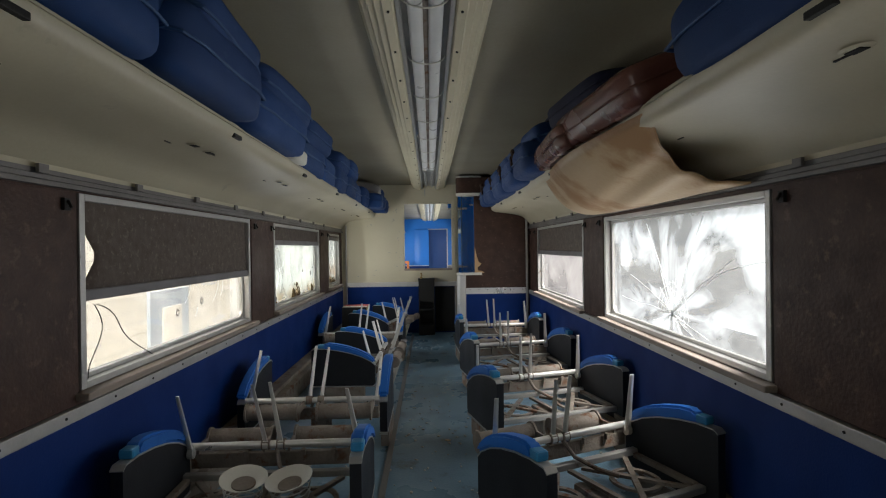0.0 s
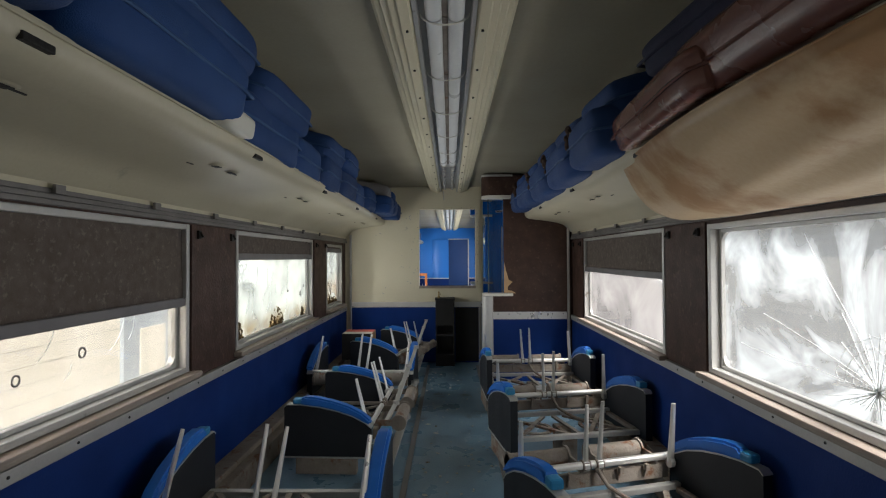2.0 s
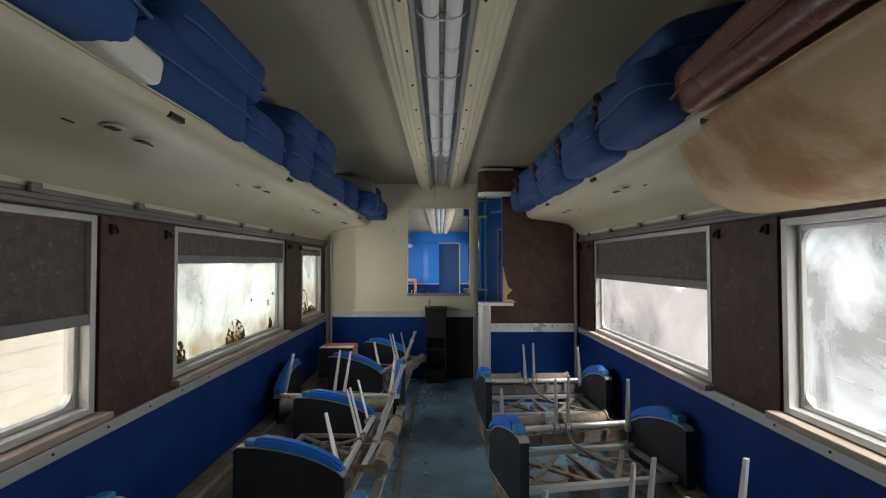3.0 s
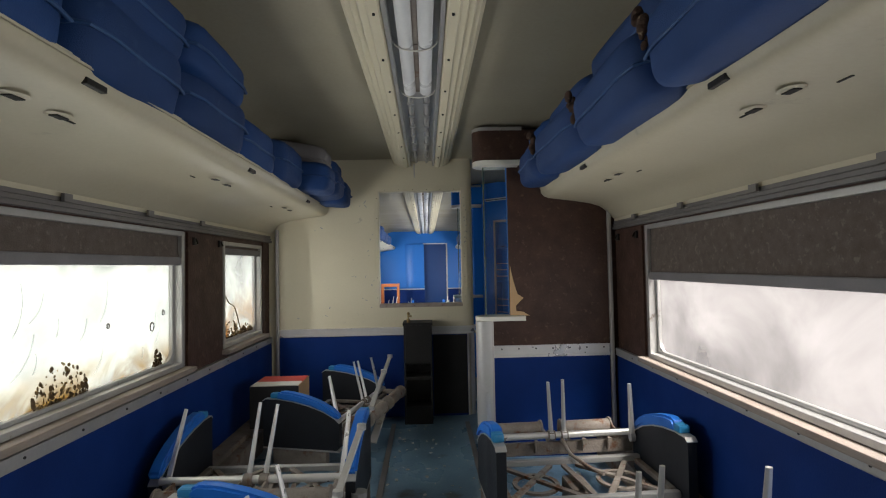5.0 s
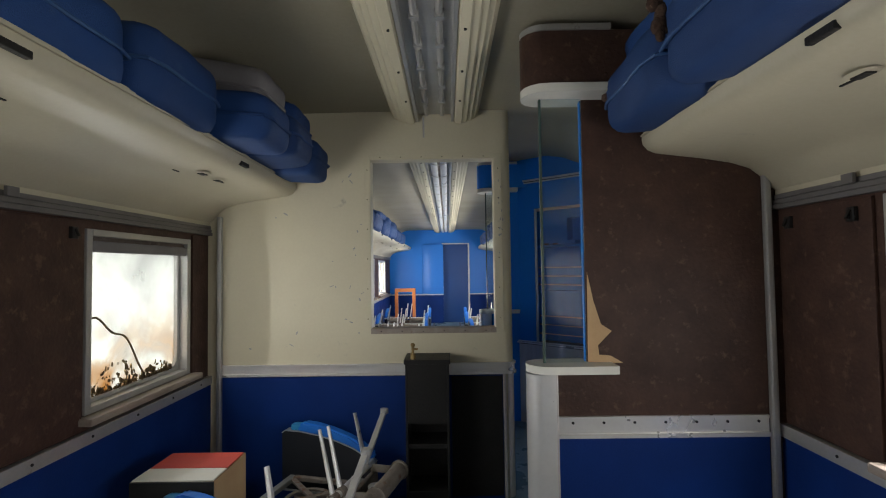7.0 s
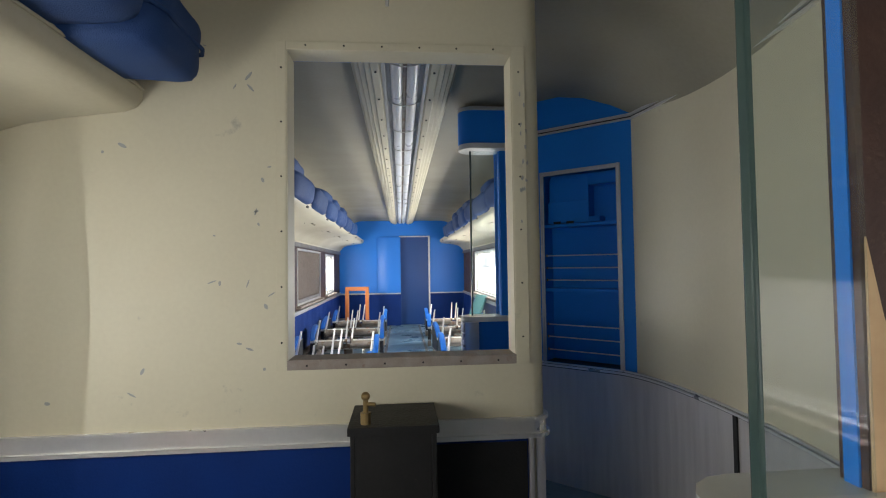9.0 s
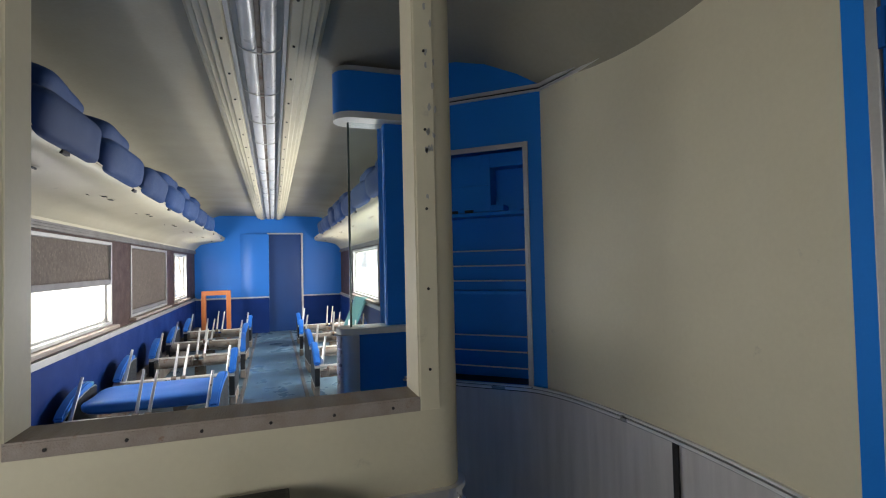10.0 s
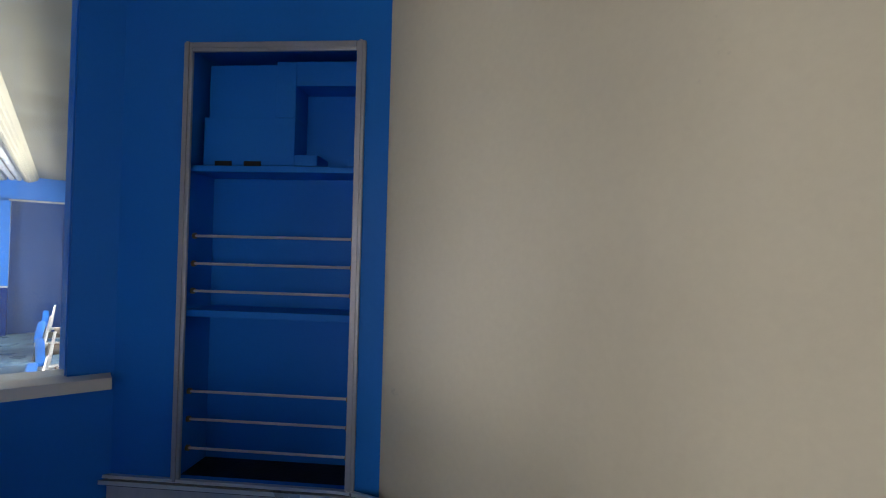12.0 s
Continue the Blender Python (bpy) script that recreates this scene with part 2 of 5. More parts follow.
BRASS = material("tarnished_brass", (0.4, 0.28, 0.12), (0.25, 0.17, 0.07), 9, 70, 0.4, 0.9, 0.15)
OUTWALL = material("pale_outside_wall", (0.8, 0.76, 0.66), (0.75, 0.7, 0.6), 1.0, 20, 0.8, bump=0.1)
OUTDOOR = material("pale_blue_grey_door", (0.42, 0.47, 0.52), (0.38, 0.43, 0.48), 2, 30, 0.5, bump=0.05)
GROUND = material("pale_gravel", (0.3, 0.29, 0.26), (0.22, 0.21, 0.19), 3, 12, 0.9, bump=0.3)
CRACK = material("crack_white", (0.8, 0.82, 0.82), (0.7, 0.72, 0.72), 5, 60, 0.3, bump=0.0)
DUST = material("plaster_crumbs", (0.5, 0.47, 0.42), (0.38, 0.34, 0.29), 20, 90, 0.9, bump=0.1)
MOULD = material("dark_mould", (0.12, 0.075, 0.025), (0.05, 0.032, 0.014), 12, 80, 0.9, bump=0.4, spots=(0.4, 0.27, 0.1), spot_scale=16, spot_at=0.55)
TEAL = material("pale_teal_board", (0.1, 0.3, 0.3), (0.08, 0.25, 0.26), 4, 60, 0.6, bump=0.05)
PANE = pane_material("dirty_pane", (0.7, 0.69, 0.66), (0.0, 0.12), (0.9, 0.88, 0.84), 2.5)
PANEDIRT = pane_material("mouldy_pane", (0.34, 0.355, 0.35), (0.15, 0.85), (0.42, 0.425, 0.39), 2.2, dirt=(0.2, 0.105, 0.025))
PANEMILD = pane_material("stained_pane", (0.34, 0.355, 0.35), (0.15, 0.85), (0.42, 0.425, 0.39), 2.2, dirt=(0.16, 0.1, 0.02), reach=0.24)
PANEHAZE = pane_material("frosted_pane", (0.24, 0.23, 0.225), (0.2, 0.9), (0.3, 0.285, 0.275), 1.5)
PANECRACK = pane_material("crazed_pane", (0.32, 0.31, 0.295), (0.13, 0.7), (0.5, 0.52, 0.53), 2.6, centre=(2.43, 1.0))
GLASS = pane_material("clear_glass", (0.93, 0.97, 0.96), (0.0, 0.05), (0.7, 0.75, 0.75), 3)
GLASSEDGE = material("green_glass_edge", (0.05, 0.08, 0.07), (0.035, 0.06, 0.05), 4, 60, 0.2, bump=0.0)


# ---------- building helpers ----------
def box(bm, x0, x1, y0, y1, z0, z1, bevel=0.0):
    r = bmesh.ops.create_cube(bm, size=1.0, matrix=Matrix.LocRotScale(((x0 + x1) / 2, (y0 + y1) / 2, (z0 + z1) / 2), None, (x1 - x0, y1 - y0, z1 - z0)))
    if bevel:
        es = list({e for v in r["verts"] for e in v.link_edges})
        bmesh.ops.bevel(bm, geom=es, offset=bevel, segments=2, affect="EDGES", profile=0.6)
    return bm


def rod(bm, a, b, r, r2=None, n=12):
    a, b = Vector(a), Vector(b)
    d = b - a
    m = Matrix.Translation((a + b) / 2) @ d.to_track_quat("Z", "Y").to_matrix().to_4x4()
    bmesh.ops.create_cone(bm, cap_ends=True, segments=n, radius1=r, radius2=r if r2 is None else r2, depth=d.length, matrix=m)
    return bm


def prism(bm, pts, axis, a, b):
    """A polygon of (u, v) pushed along an axis from a to b."""
    put = {"x": lambda u, v, w: (w, u, v), "y": lambda u, v, w: (u, w, v), "z": lambda u, v, w: (u, v, w)}[axis]
    lo, hi = [bm.verts.new(put(u, v, a)) for u, v in pts], [bm.verts.new(put(u, v, b)) for u, v in pts]
    k = len(pts)
    for i in range(k):
        bm.faces.new((lo[i], lo[(i + 1) % k], hi[(i + 1) % k], hi[i]))
    bm.faces.new(lo[::-1])
    bm.faces.new(hi)
    bmesh.ops.recalc_face_normals(bm, faces=bm.faces[:])
    return bm


def strip(pts, t):
    """The outline of a band of thickness t that follows pts."""
    off = []
    for i, p in enumerate(pts):
        a, b = Vector(pts[max(i - 1, 0)]), Vector(pts[min(i + 1, len(pts) - 1)])
        d = (b - a).normalized()
        off.append((p[0] - d.y * t, p[1] + d.x * t))
    return list(pts) + off[::-1]


def tube(bm, pts, r, n=6, closed=False):
    """One bent tube along pts."""
    rings = []
    k = len(pts)
    for i, p in enumerate(pts):
        a, c = (pts[i - 1], pts[(i + 1) % k]) if closed else (pts[max(i - 1, 0)], pts[min(i + 1, k - 1)])
        q = (Vector(c) - Vector(a)).to_track_quat("Z", "Y").to_matrix()
        rings.append([bm.verts.new(Vector(p) + q @ Vector((r * math.cos(t * 2 * math.pi / n), r * math.sin(t * 2 * math.pi / n), 0))) for t in range(n)])
    for i in range(k if closed else k - 1):
        r0, r1 = rings[i], rings[(i + 1) % k]
        for t in range(n):
            bm.faces.new((r0[t], r0[(t + 1) % n], r1[(t + 1) % n], r1[t]))
    if not closed:
        bm.faces.new(rings[0][::-1])
        bm.faces.new(rings[-1])
    return bm


def B():
    return bmesh.new()


def part(name, bm, mat, parent=None, label="", smooth=False):
    me = bpy.data.meshes.new(name)
    bmesh.ops.recalc_face_normals(bm, faces=bm.faces[:])
    bm.to_mesh(me)
    bm.free()
    me.materials.append(mat)
    if smooth:
        me.polygons.foreach_set("use_smooth", [True] * len(me.polygons))
        me.set_sharp_from_angle(angle=radians(40))
    ob = new(name, me)
    if parent is not None:
        ob.parent = parent
    if label:
        ob["label"] = label
    return ob


def structure(name, bm, mat, label, category, smooth=False):
    return tagged(part(name, bm, mat, None, "", smooth), label, category, "", "structure")


def thing(name, label, category, group="", at=None):
    ob = new(name)
    ob.empty_display_size = 0.1
    if at is not None:
        ob.matrix_world = at
    return tagged(ob, label, category, group)


def turned(ob, m):
    ob.matrix_basis = m
    return ob


# ---------- the carriage shell ----------
Y0, Y1 = -3.0, 17.9
WALL, DADO, WTOP = 0.10, 0.77, 1.71
PART_Y, BACK_Y, PART2_Y = 6.60, 7.68, 9.29
# windows: y from, y to, z from, z to, bottom of the blind (None: no blind), pane
# the first on each side is unseen, added to brighten the near end
LEFT_WINDOWS = [(-1.2, 0.38, 0.85, 1.69, 1.45, PANE), (1.45, 3.44, 0.85, 1.69, 1.265, PANE), (4.06, 5.99, 0.85, 1.69, 1.52, PANEMILD), (6.58, 7.44, 0.86, 1.66, 1.60, PANEDIRT),
                (10.4, 12.3, 0.86, 1.68, 1.3, PANE), (13.0, 15.0, 0.86, 1.68, 0.93, PANE), (15.6, 16.8, 0.86, 1.66, None, PANE)]
RIGHT_WINDOWS = [(-1.2, 0.36, 0.835, 1.69, 1.45, PANEHAZE), (1.42, 3.47, 0.835, 1.675, None, PANECRACK), (4.04, 6.08, 0.82, 1.69, 1.37, PANEHAZE), (10.6, 12.8, 0.86, 1.68, None, PANE), (13.6, 16.0, 0.86, 1.68, None, PANE)]


def side_wall(name, x0, x1, wins, label):
    bm = B()
    ys = sorted(wins)
    z0, z1 = -0.1, 2.75
    y = Y0
    for w in ys:
        box(bm, x0, x1, y, w[0], z0, z1)
        box(bm, x0, x1, w[0], w[1], z0, w[2])
        box(bm, x0, x1, w[0], w[1], w[3], z1)
        y = w[1]
    box(bm, x0, x1, y, Y1, z0, z1)
    return structure(name, bm, BROWN, label, "wall")


def window(number, side, w, gone=False):
    """A window with its metal frame, sill, pane and, where it has one, a blind."""
    y0, y1, z0, z1, blind, mat = w
    x, s = (XL, 1) if side < 0 else (XR, -1)
    win = thing("window_%d" % number, "wide carriage window in a dull aluminium frame", "window")
    win["kind"] = "structure"
    for name, a in (("window_frame", (y0, y0 + 0.035, z0, z1)), ("window_frame", (y1 - 0.035, y1, z0, z1)), ("window_frame", (y0 + 0.035, y1 - 0.035, z1 - 0.03, z1)), ("window_frame", (y0 + 0.035, y1 - 0.035, z0, z0 + 0.03))):
        bm = B()
        box(bm, *sorted((x - s * 0.07, x + s * 0.012)), *a, 0.004)
        part(name, bm, ALU, win)
    for a in ((y0 + 0.035, y0 + 0.06, z0 + 0.03, z1 - 0.03), (y1 - 0.06, y1 - 0.035, z0 + 0.03, z1 - 0.03), (y0 + 0.06, y1 - 0.06, z0 + 0.03, z0 + 0.05), (y0 + 0.06, y1 - 0.06, z1 - 0.05, z1 - 0.03)):
        bm = B()
        box(bm, *sorted((x - s * 0.08, x - s * 0.035)), *a, 0.004)
        part("sash", bm, ALU, win)
    # rounded corners of the sash
    for yc, sy in ((y0 + 0.06, 1), (y1 - 0.06, -1)):
        for zc, sz in ((z0 + 0.05, 1), (z1 - 0.05, -1)):
            r = 0.06
            pts = [(yc, zc)] + [(yc + sy * r * (1 - math.sin(a)), zc + sz * r * (1 - math.cos(a))) for a in np.linspace(0, math.pi / 2, 7)]
            bm = B()
            prism(bm, pts, "x", *sorted((x - s * 0.075, x - s * 0.04)))
            part("sash_corner", bm, ALU, win)
    bm = B()
    box(bm, *sorted((x - s * 0.06, x - s * 0.056)), y0 + 0.055, y1 - 0.055, z0 + 0.045, z1 - 0.045)
    p = part("pane", bm, mat, win, "dirty glass pane")
    p.visible_shadow = False
    bm = B()
    box(bm, *sorted((x - s * 0.03, x + s * 0.07)), y0 - 0.04, y1 + 0.04, z0 - 0.035, z0 - 0.002, 0.008)
    part("window_sill", bm, SILL, win, "weathered pale sill board")
    return win


def blind_sheet(side, y0, y1, z0, z1, torn=False):
    x, s = (XL, 1) if side < 0 else (XR, -1)
    b = thing("roller_blind", "brown patterned woven roller blind, partly drawn down" + (", torn at its edge" if torn else ""), "window blind", "window blinds")
    bm = B()
    n, k = 24, 10
    g = []
    for i in range(n + 1):
        row = []
        for j in range(k + 1):
            u, v = i / n, j / k
            ya = y0
            if torn:
                ya = y0 + 0.11 * max(0, 1 - abs(v - 0.35) / 0.35) * (1 if v < 0.9 else 0)
            y = ya + (y1 - ya) * u
            row.append(bm.verts.new((x - s * 0.012 + s * 0.006 * math.sin(9 * u + 3 * v) * (1 - v * 0.3), y, z0 + (z1 - z0) * v)))
        g.append(row)
    for i in range(n):
        for j in range(k):
            bm.faces.new((g[i][j], g[i + 1][j], g[i + 1][j + 1], g[i][j + 1]))
    sh = part("cloth", bm, SHADE, b, "", True)
    m = sh.modifiers.new("thickness", "SOLIDIFY")
    m.thickness = 0.003
    bm = B()
    box(bm, *sorted((x - s * 0.02, x + s * 0.006)), y0 + 0.01, y1 - 0.01, z0 - 0.04, z0 + 0.01, 0.007)
    part("hem_bar", bm, SHADEBAR, b, "grey hem bar")
    return b


floor_bm = B()
box(floor_bm, XL - WALL, XR + WALL, Y0, Y1, -0.12, 0.0)
floor = structure("floor", floor_bm, FLOOR, "worn blue vinyl carriage floor with grit", "floor")
side_wall("wall_left", XL - WALL, XL, LEFT_WINDOWS, "carriage side wall lined with brown laminate")
side_wall("wall_right", XR, XR + WALL, RIGHT_WINDOWS, "carriage side wall lined with brown laminate")
num = 0
for side, wins in ((-1, LEFT_WINDOWS), (1, RIGHT_WINDOWS)):
    for k, w in enumerate(wins):
        num += 1
        window(num, side, w)
        if w[4]:
            blind_sheet(side, w[0] + 0.02, w[1] - 0.02, w[4], w[3] + 0.01, side < 0 and k == 1)

# navy lining below the windows, its rails, and the trims along the wall tops
for side, x, s in (("left", XL, 1), ("right", XR, -1)):
    for a, b in ((Y0, PART_Y if s < 0 else BACK_Y), (PART2_Y + 0.06 if s < 0 else BACK_Y + 0.1, Y1)):
        bm = B()
        box(bm, *sorted((x, x + s * 0.02)), a, b, 0.0, DADO - 0.03)
        structure("dado_" + side, bm, NAVY, "navy blue wall lining below the windows", "wall panel")
        bm = B()
        box(bm, *sorted((x, x + s * 0.032)), a, b, DADO - 0.03, DADO + 0.025, 0.005)
        structure("trim", bm, ALU, "dull aluminium dado rail with screws", "trim")
        bm = B()
        for q in range(3):
            box(bm, *sorted((x, x + s * (0.03 - 0.006 * q))), a, b, WTOP - 0.012 + q * 0.022, WTOP + 0.008 + q * 0.022, 0.003)
        structure("trim", bm, DULL, "ribbed dull grey trim along the wall top", "trim")
        bm = B()
        box(bm, *sorted((x + s * 0.02, x + s * 0.2)), a, b, 0.0, 0.16, 0.01)
        box(bm, *sorted((x + s * 0.02, x + s * 0.14)), a, b, 0.16, 0.2, 0.01)
        structure("baseboard", bm, RUSTY, "dusty metal heater casing along the wall foot", "heater casing")

# brown pillar boards between the windows, proud of the wall, with their little brackets
for x, s, spans in ((XL, 1, [(0.62, 1.43), (3.46, 4.04), (6.03, 6.56), (7.46, 7.64)]), (XR, -1, [(0.4, 1.40), (3.49, 4.02), (6.12, 6.58)])):
    for a, b in spans:
        bm = B()
        box(bm, *sorted((x, x + s * 0.014)), a, b, DADO + 0.03, WTOP - 0.02, 0.004)
        pillar = structure("wall_panel", bm, BROWN, "dark brown laminate board between windows", "wall panel")
        for yb in ((a + 0.07), (b - 0.07)):
            if b - a > 0.4:
                bm = B()
                box(bm, *sorted((x + s * 0.014, x + s * 0.03)), yb - 0.018, yb + 0.018, WTOP - 0.1, WTOP - 0.05, 0.003)
                rod(bm, (x + s * 0.03, yb, WTOP - 0.06), (x + s * 0.045, yb, WTOP - 0.09), 0.006)
                part("bracket", bm, BLACK, pillar, "small black blind bracket")
    for yb in np.arange(0.6, 6.5, 0.62):
        bm = B()
        box(bm, *sorted((x + s * 0.03, x + s * 0.045)), yb - 0.025, yb + 0.025, WTOP + 0.03, WTOP + 0.065, 0.003)
        tagged(part("clip", bm, DULL), "small tarnished metal clip on the wall trim", "clip", "trim clips")


# ---------- ceiling ----------
def ceiling_profile():
    w = 1.40
    pts = []
    for a in np.linspace(0, 1, 25):
        u = -1 + 2 * a
        pts.append((CX + u * 1.5, 2.50 - 0.015 * u * u - (0.62 * max(0, abs(u) - 0.66) ** 1.6 * 3.2)))
    return pts


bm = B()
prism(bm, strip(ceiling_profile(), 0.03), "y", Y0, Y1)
structure("ceiling", bm, CEIL, "cream painted vaulted carriage ceiling, its shade put into a darker tone", "ceiling", True)


def light_trough(y0, y1, lens_end):
    t = thing("ceiling_light", "long cream ceiling light trough with a milky ribbed lens, unlit", "ceiling light")
    for s in (-1, 1):
        prof = [(0.125, 2.435), (0.135, 2.415), (0.172, 2.41), (0.18, 2.42), (0.205, 2.42), (0.213, 2.432), (0.236, 2.432), (0.244, 2.445), (0.263, 2.447), (0.29, 2.50), (0.125, 2.50)]
        bm = B()
        prism(bm, [(CX + s * u, v) for u, v in prof], "y", y0, y1)
        part("side_moulding", bm, CREAM, t)
        bm = B()
        box(bm, *sorted((CX + s * 0.105, CX + s * 0.124)), y0, y1, 2.425, 2.49, 0.003)
        part("channel", bm, ALU, t, "grey metal channel")
        for y in np.arange(max(y0, -1) + 0.25, y1 - 0.2, 0.42):
            bm = B()
            rod(bm, (CX + s * 0.153, y, 2.413), (CX + s * 0.153, y, 2.406), 0.006, n=8)
            part("screw", bm, BLACK, t)
    bm = B()
    box(bm, CX - 0.105, CX + 0.105, y0, y1, 2.475, 2.49)
    part("housing", bm, ALU, t, "dusty metal housing")
    y = y0
    while y < lens_end - 0.1:
        e = min(y + 0.62, lens_end)
        for s in (-1, 1):
            pts = [(CX + s * (0.012 + 0.066 * (1 - math.cos(a)) / 2), 2.455 - 0.028 * math.sin(a)) for a in np.linspace(0, math.pi, 9)]
            bm = B()
            prism(bm, pts, "y", y, e - 0.012)
            part("lens", bm, LENS, t, "milky ribbed plastic lens", True)
        bm = B()
        prism(bm, strip([(CX + 0.1 * math.cos(a), 2.462 - 0.045 * math.sin(a)) for a in np.linspace(0, math.pi, 13)], -0.004), "y", e - 0.01, e)
        part("band", bm, WHITE, t, "pale lens band")
        bm = B()
        box(bm, CX - 0.011, CX + 0.011, y, e - 0.012, 2.45, 2.47)
        part("divider", bm, RUSTY, t)
        y = e
    for s in (-1, 1):
        if lens_end < y1:
            bm = B()
            rod(bm, (CX + s * 0.05, lens_end, 2.46), (CX + s * 0.05, y1 - 0.05, 2.46), 0.014, n=8)
            for q in np.arange(lens_end + 0.1, y1 - 0.1, 0.25):
                box(bm, CX + s * 0.03, CX + s * 0.07, q, q + 0.03, 2.44, 2.475)
            part("lamp_gear", bm, ALU, t, "bare lamp holders")
    return t


light_trough(Y0, BACK_Y - 0.005, 5.75)
light_trough(BACK_Y + 0.1, Y1, Y1)


# ---------- luggage racks ----------
def rack(side, y0, y1):
    """The moulded rack: a hollow curve from the wall top out to a rounded lip."""
    s = 1 if side < 0 else -1
    x = XL if side < 0 else XR
    pts = [(0.0, 1.775), (0.035, 1.80), (0.075, 1.845), (0.12, 1.88), (0.2, 1.905), (0.32, 1.925), (0.44, 1.94), (0.52, 1.95), (0.555, 1.965), (0.575, 1.99), (0.578, 2.02), (0.56, 2.04)]
    bm = B()
    prism(bm, strip([(x + s * u, v) for u, v in pts], 0.02 * s), "y", y0, y1)
    r = tagged(part("luggage_rack", bm, RACKPAINT, None, "", True), "moulded cream luggage rack along the wall above the windows", "luggage rack", "luggage racks")
    bm = B()
    box(bm, *sorted((x + s * 0.02, x + s * 0.56)), y0, y1, 2.0, 2.012)
    part("shelf", bm, RACKPAINT, r)
    for q in range(3):
        bm = B()
        box(bm, *sorted((x + s * (0.574 - 0.012 * q), x + s * (0.584 - 0.012 * q))), y0, y1, 2.022 + 0.011 * q, 2.03 + 0.011 * q, 0.002)
        part("bead", bm, RACKPAINT, r)
    bm = B()
    box(bm, *sorted((x, x + s * 0.012)), y0, y1, WTOP + 0.05, 1.785)
    part("fillet", bm, RACKPAINT, r)
    # recessed lamp sockets in pairs, a dark slot in the lip, at each seat row
    k = 0
    y = y0 + (1.724 - y0) % 1.284
    while y < y1 - 0.2:
        for du, dy in ((0.41, -0.08), (0.40, 0.10)):
            bm = B()
            bmesh.ops.create_cone(bm, cap_ends=True, segments=20, radius1=0.034, radius2=0.045, depth=0.004, matrix=Matrix.Translation((x + s * du, y + dy, 1.93)) @ Matrix.Diagonal((0.75, 1, 1, 1)))
            part("socket", bm, RACKPAINT, r, "empty oval lamp socket")
            # black plate in place of the shadow inside a recessed socket
            bm = B()
            box(bm, *sorted((x + s * (du - 0.016), x + s * (du + 0.012))), y + dy - 0.022, y + dy + 0.026, 1.9245, 1.929, 0.001)
            part("socket_shadow", bm, BLACK, r, "black plate for the shadow inside the socket")
        for q in range(2):
            bm = B()
            box(bm, *sorted((x + s * (0.33 + 0.05 * q), x + s * (0.338 + 0.05 * q))), y - 0.2 + 0.34 * q, y - 0.15 + 0.34 * q, 1.9235 + 0.006 * q, 1.936, 0.001)
            part("nick", bm, BLACK, r)
        bm = B()
        box(bm, *sorted((x + s * 0.555, x + s * 0.5815)), y - 0.045, y + 0.045, 1.976, 1.996, 0.003)
        part("slot", bm, BLACK, r, "dark slot in the lip")
        y += 1.284
        k += 1
    return r


rack(-1, Y0, BACK_Y - 0.002)
rack(1, Y0, PART_Y - 0.002)
rack(-1, BACK_Y + 0.1, Y1)
rack(1, PART2_Y + 0.06, Y1)


# ---------- cross walls ----------
def arc(cx, cy, r, a0, a1, n=8):
    return [(cx + r * math.cos(radians(a)), cy + r * math.sin(radians(a))) for a in np.linspace(a0, a1, n)]


BT = 0.10
OX0, OX1, OZ0, OZ1 = -0.44, 0.37, 1.078, 2.18
bm = B()
box(bm, XL, OX0, BACK_Y, BACK_Y + BT, 0, 2.52)
box(bm, OX0, OX1, BACK_Y, BACK_Y + BT, 0, OZ0)
box(bm, OX0, OX1, BACK_Y, BACK_Y + BT, OZ1, 2.52)
prism(bm, [(OX1, BACK_Y)] + arc(0.428, BACK_Y + BT / 2, BT / 2, -90, 90, 9) + [(OX1, BACK_Y + BT)], "z", 0, 2.52)
back = structure("wall_middle", bm, CREAM, "cream painted cross wall with a square opening and a rounded end", "wall", True)
for a in ((OX0 - 0.035, OX0, OZ0 - 0.03, OZ1 + 0.03), (OX1, OX1 + 0.05, OZ0 - 0.03, OZ1 + 0.03), (OX0, OX1, OZ1, OZ1 + 0.03), (OX0, OX1, OZ0 - 0.03, OZ0)):
    bm = B()
    box(bm, a[0], a[1], BACK_Y - 0.006, BACK_Y, a[2], a[3], 0.002)
    fr = part("opening_frame", bm, CREAM if a[2] > OZ0 - 0.02 or a[3] > OZ0 + 0.1 else SILL, back, "screwed frame round the opening")
    for k in range(6):
        u = (k + 0.5) / 6
        xs, zs = ((a[0] + a[1]) / 2, a[2] + (a[3] - a[2]) * u) if a[3] - a[2] > 0.3 else (a[0] + (a[1] - a[0]) * u, (a[2] + a[3]) / 2)
        bm = B()
        rod(bm, (xs, BACK_Y - 0.0065, zs), (xs, BACK_Y - 0.009, zs), 0.0035, n=8)
        part("screw", bm, BLACK, fr)
for a in ((OX0, OX0 + 0.004, OZ0 + 0.004, OZ1 - 0.004), (OX1 - 0.004, OX1, OZ0 + 0.004, OZ1 - 0.004)):
    bm = B()
    box(bm, a[0], a[1], BACK_Y - 0.004, BACK_Y + BT + 0.004, a[2], a[3])
    part("reveal", bm, CREAM, back)
bm = B()
box(bm, OX0, OX1, BACK_Y - 0.004, BACK_Y + BT + 0.004, OZ0, OZ0 + 0.004)
part("reveal", bm, SILL, back, "bare worn sill of the opening")
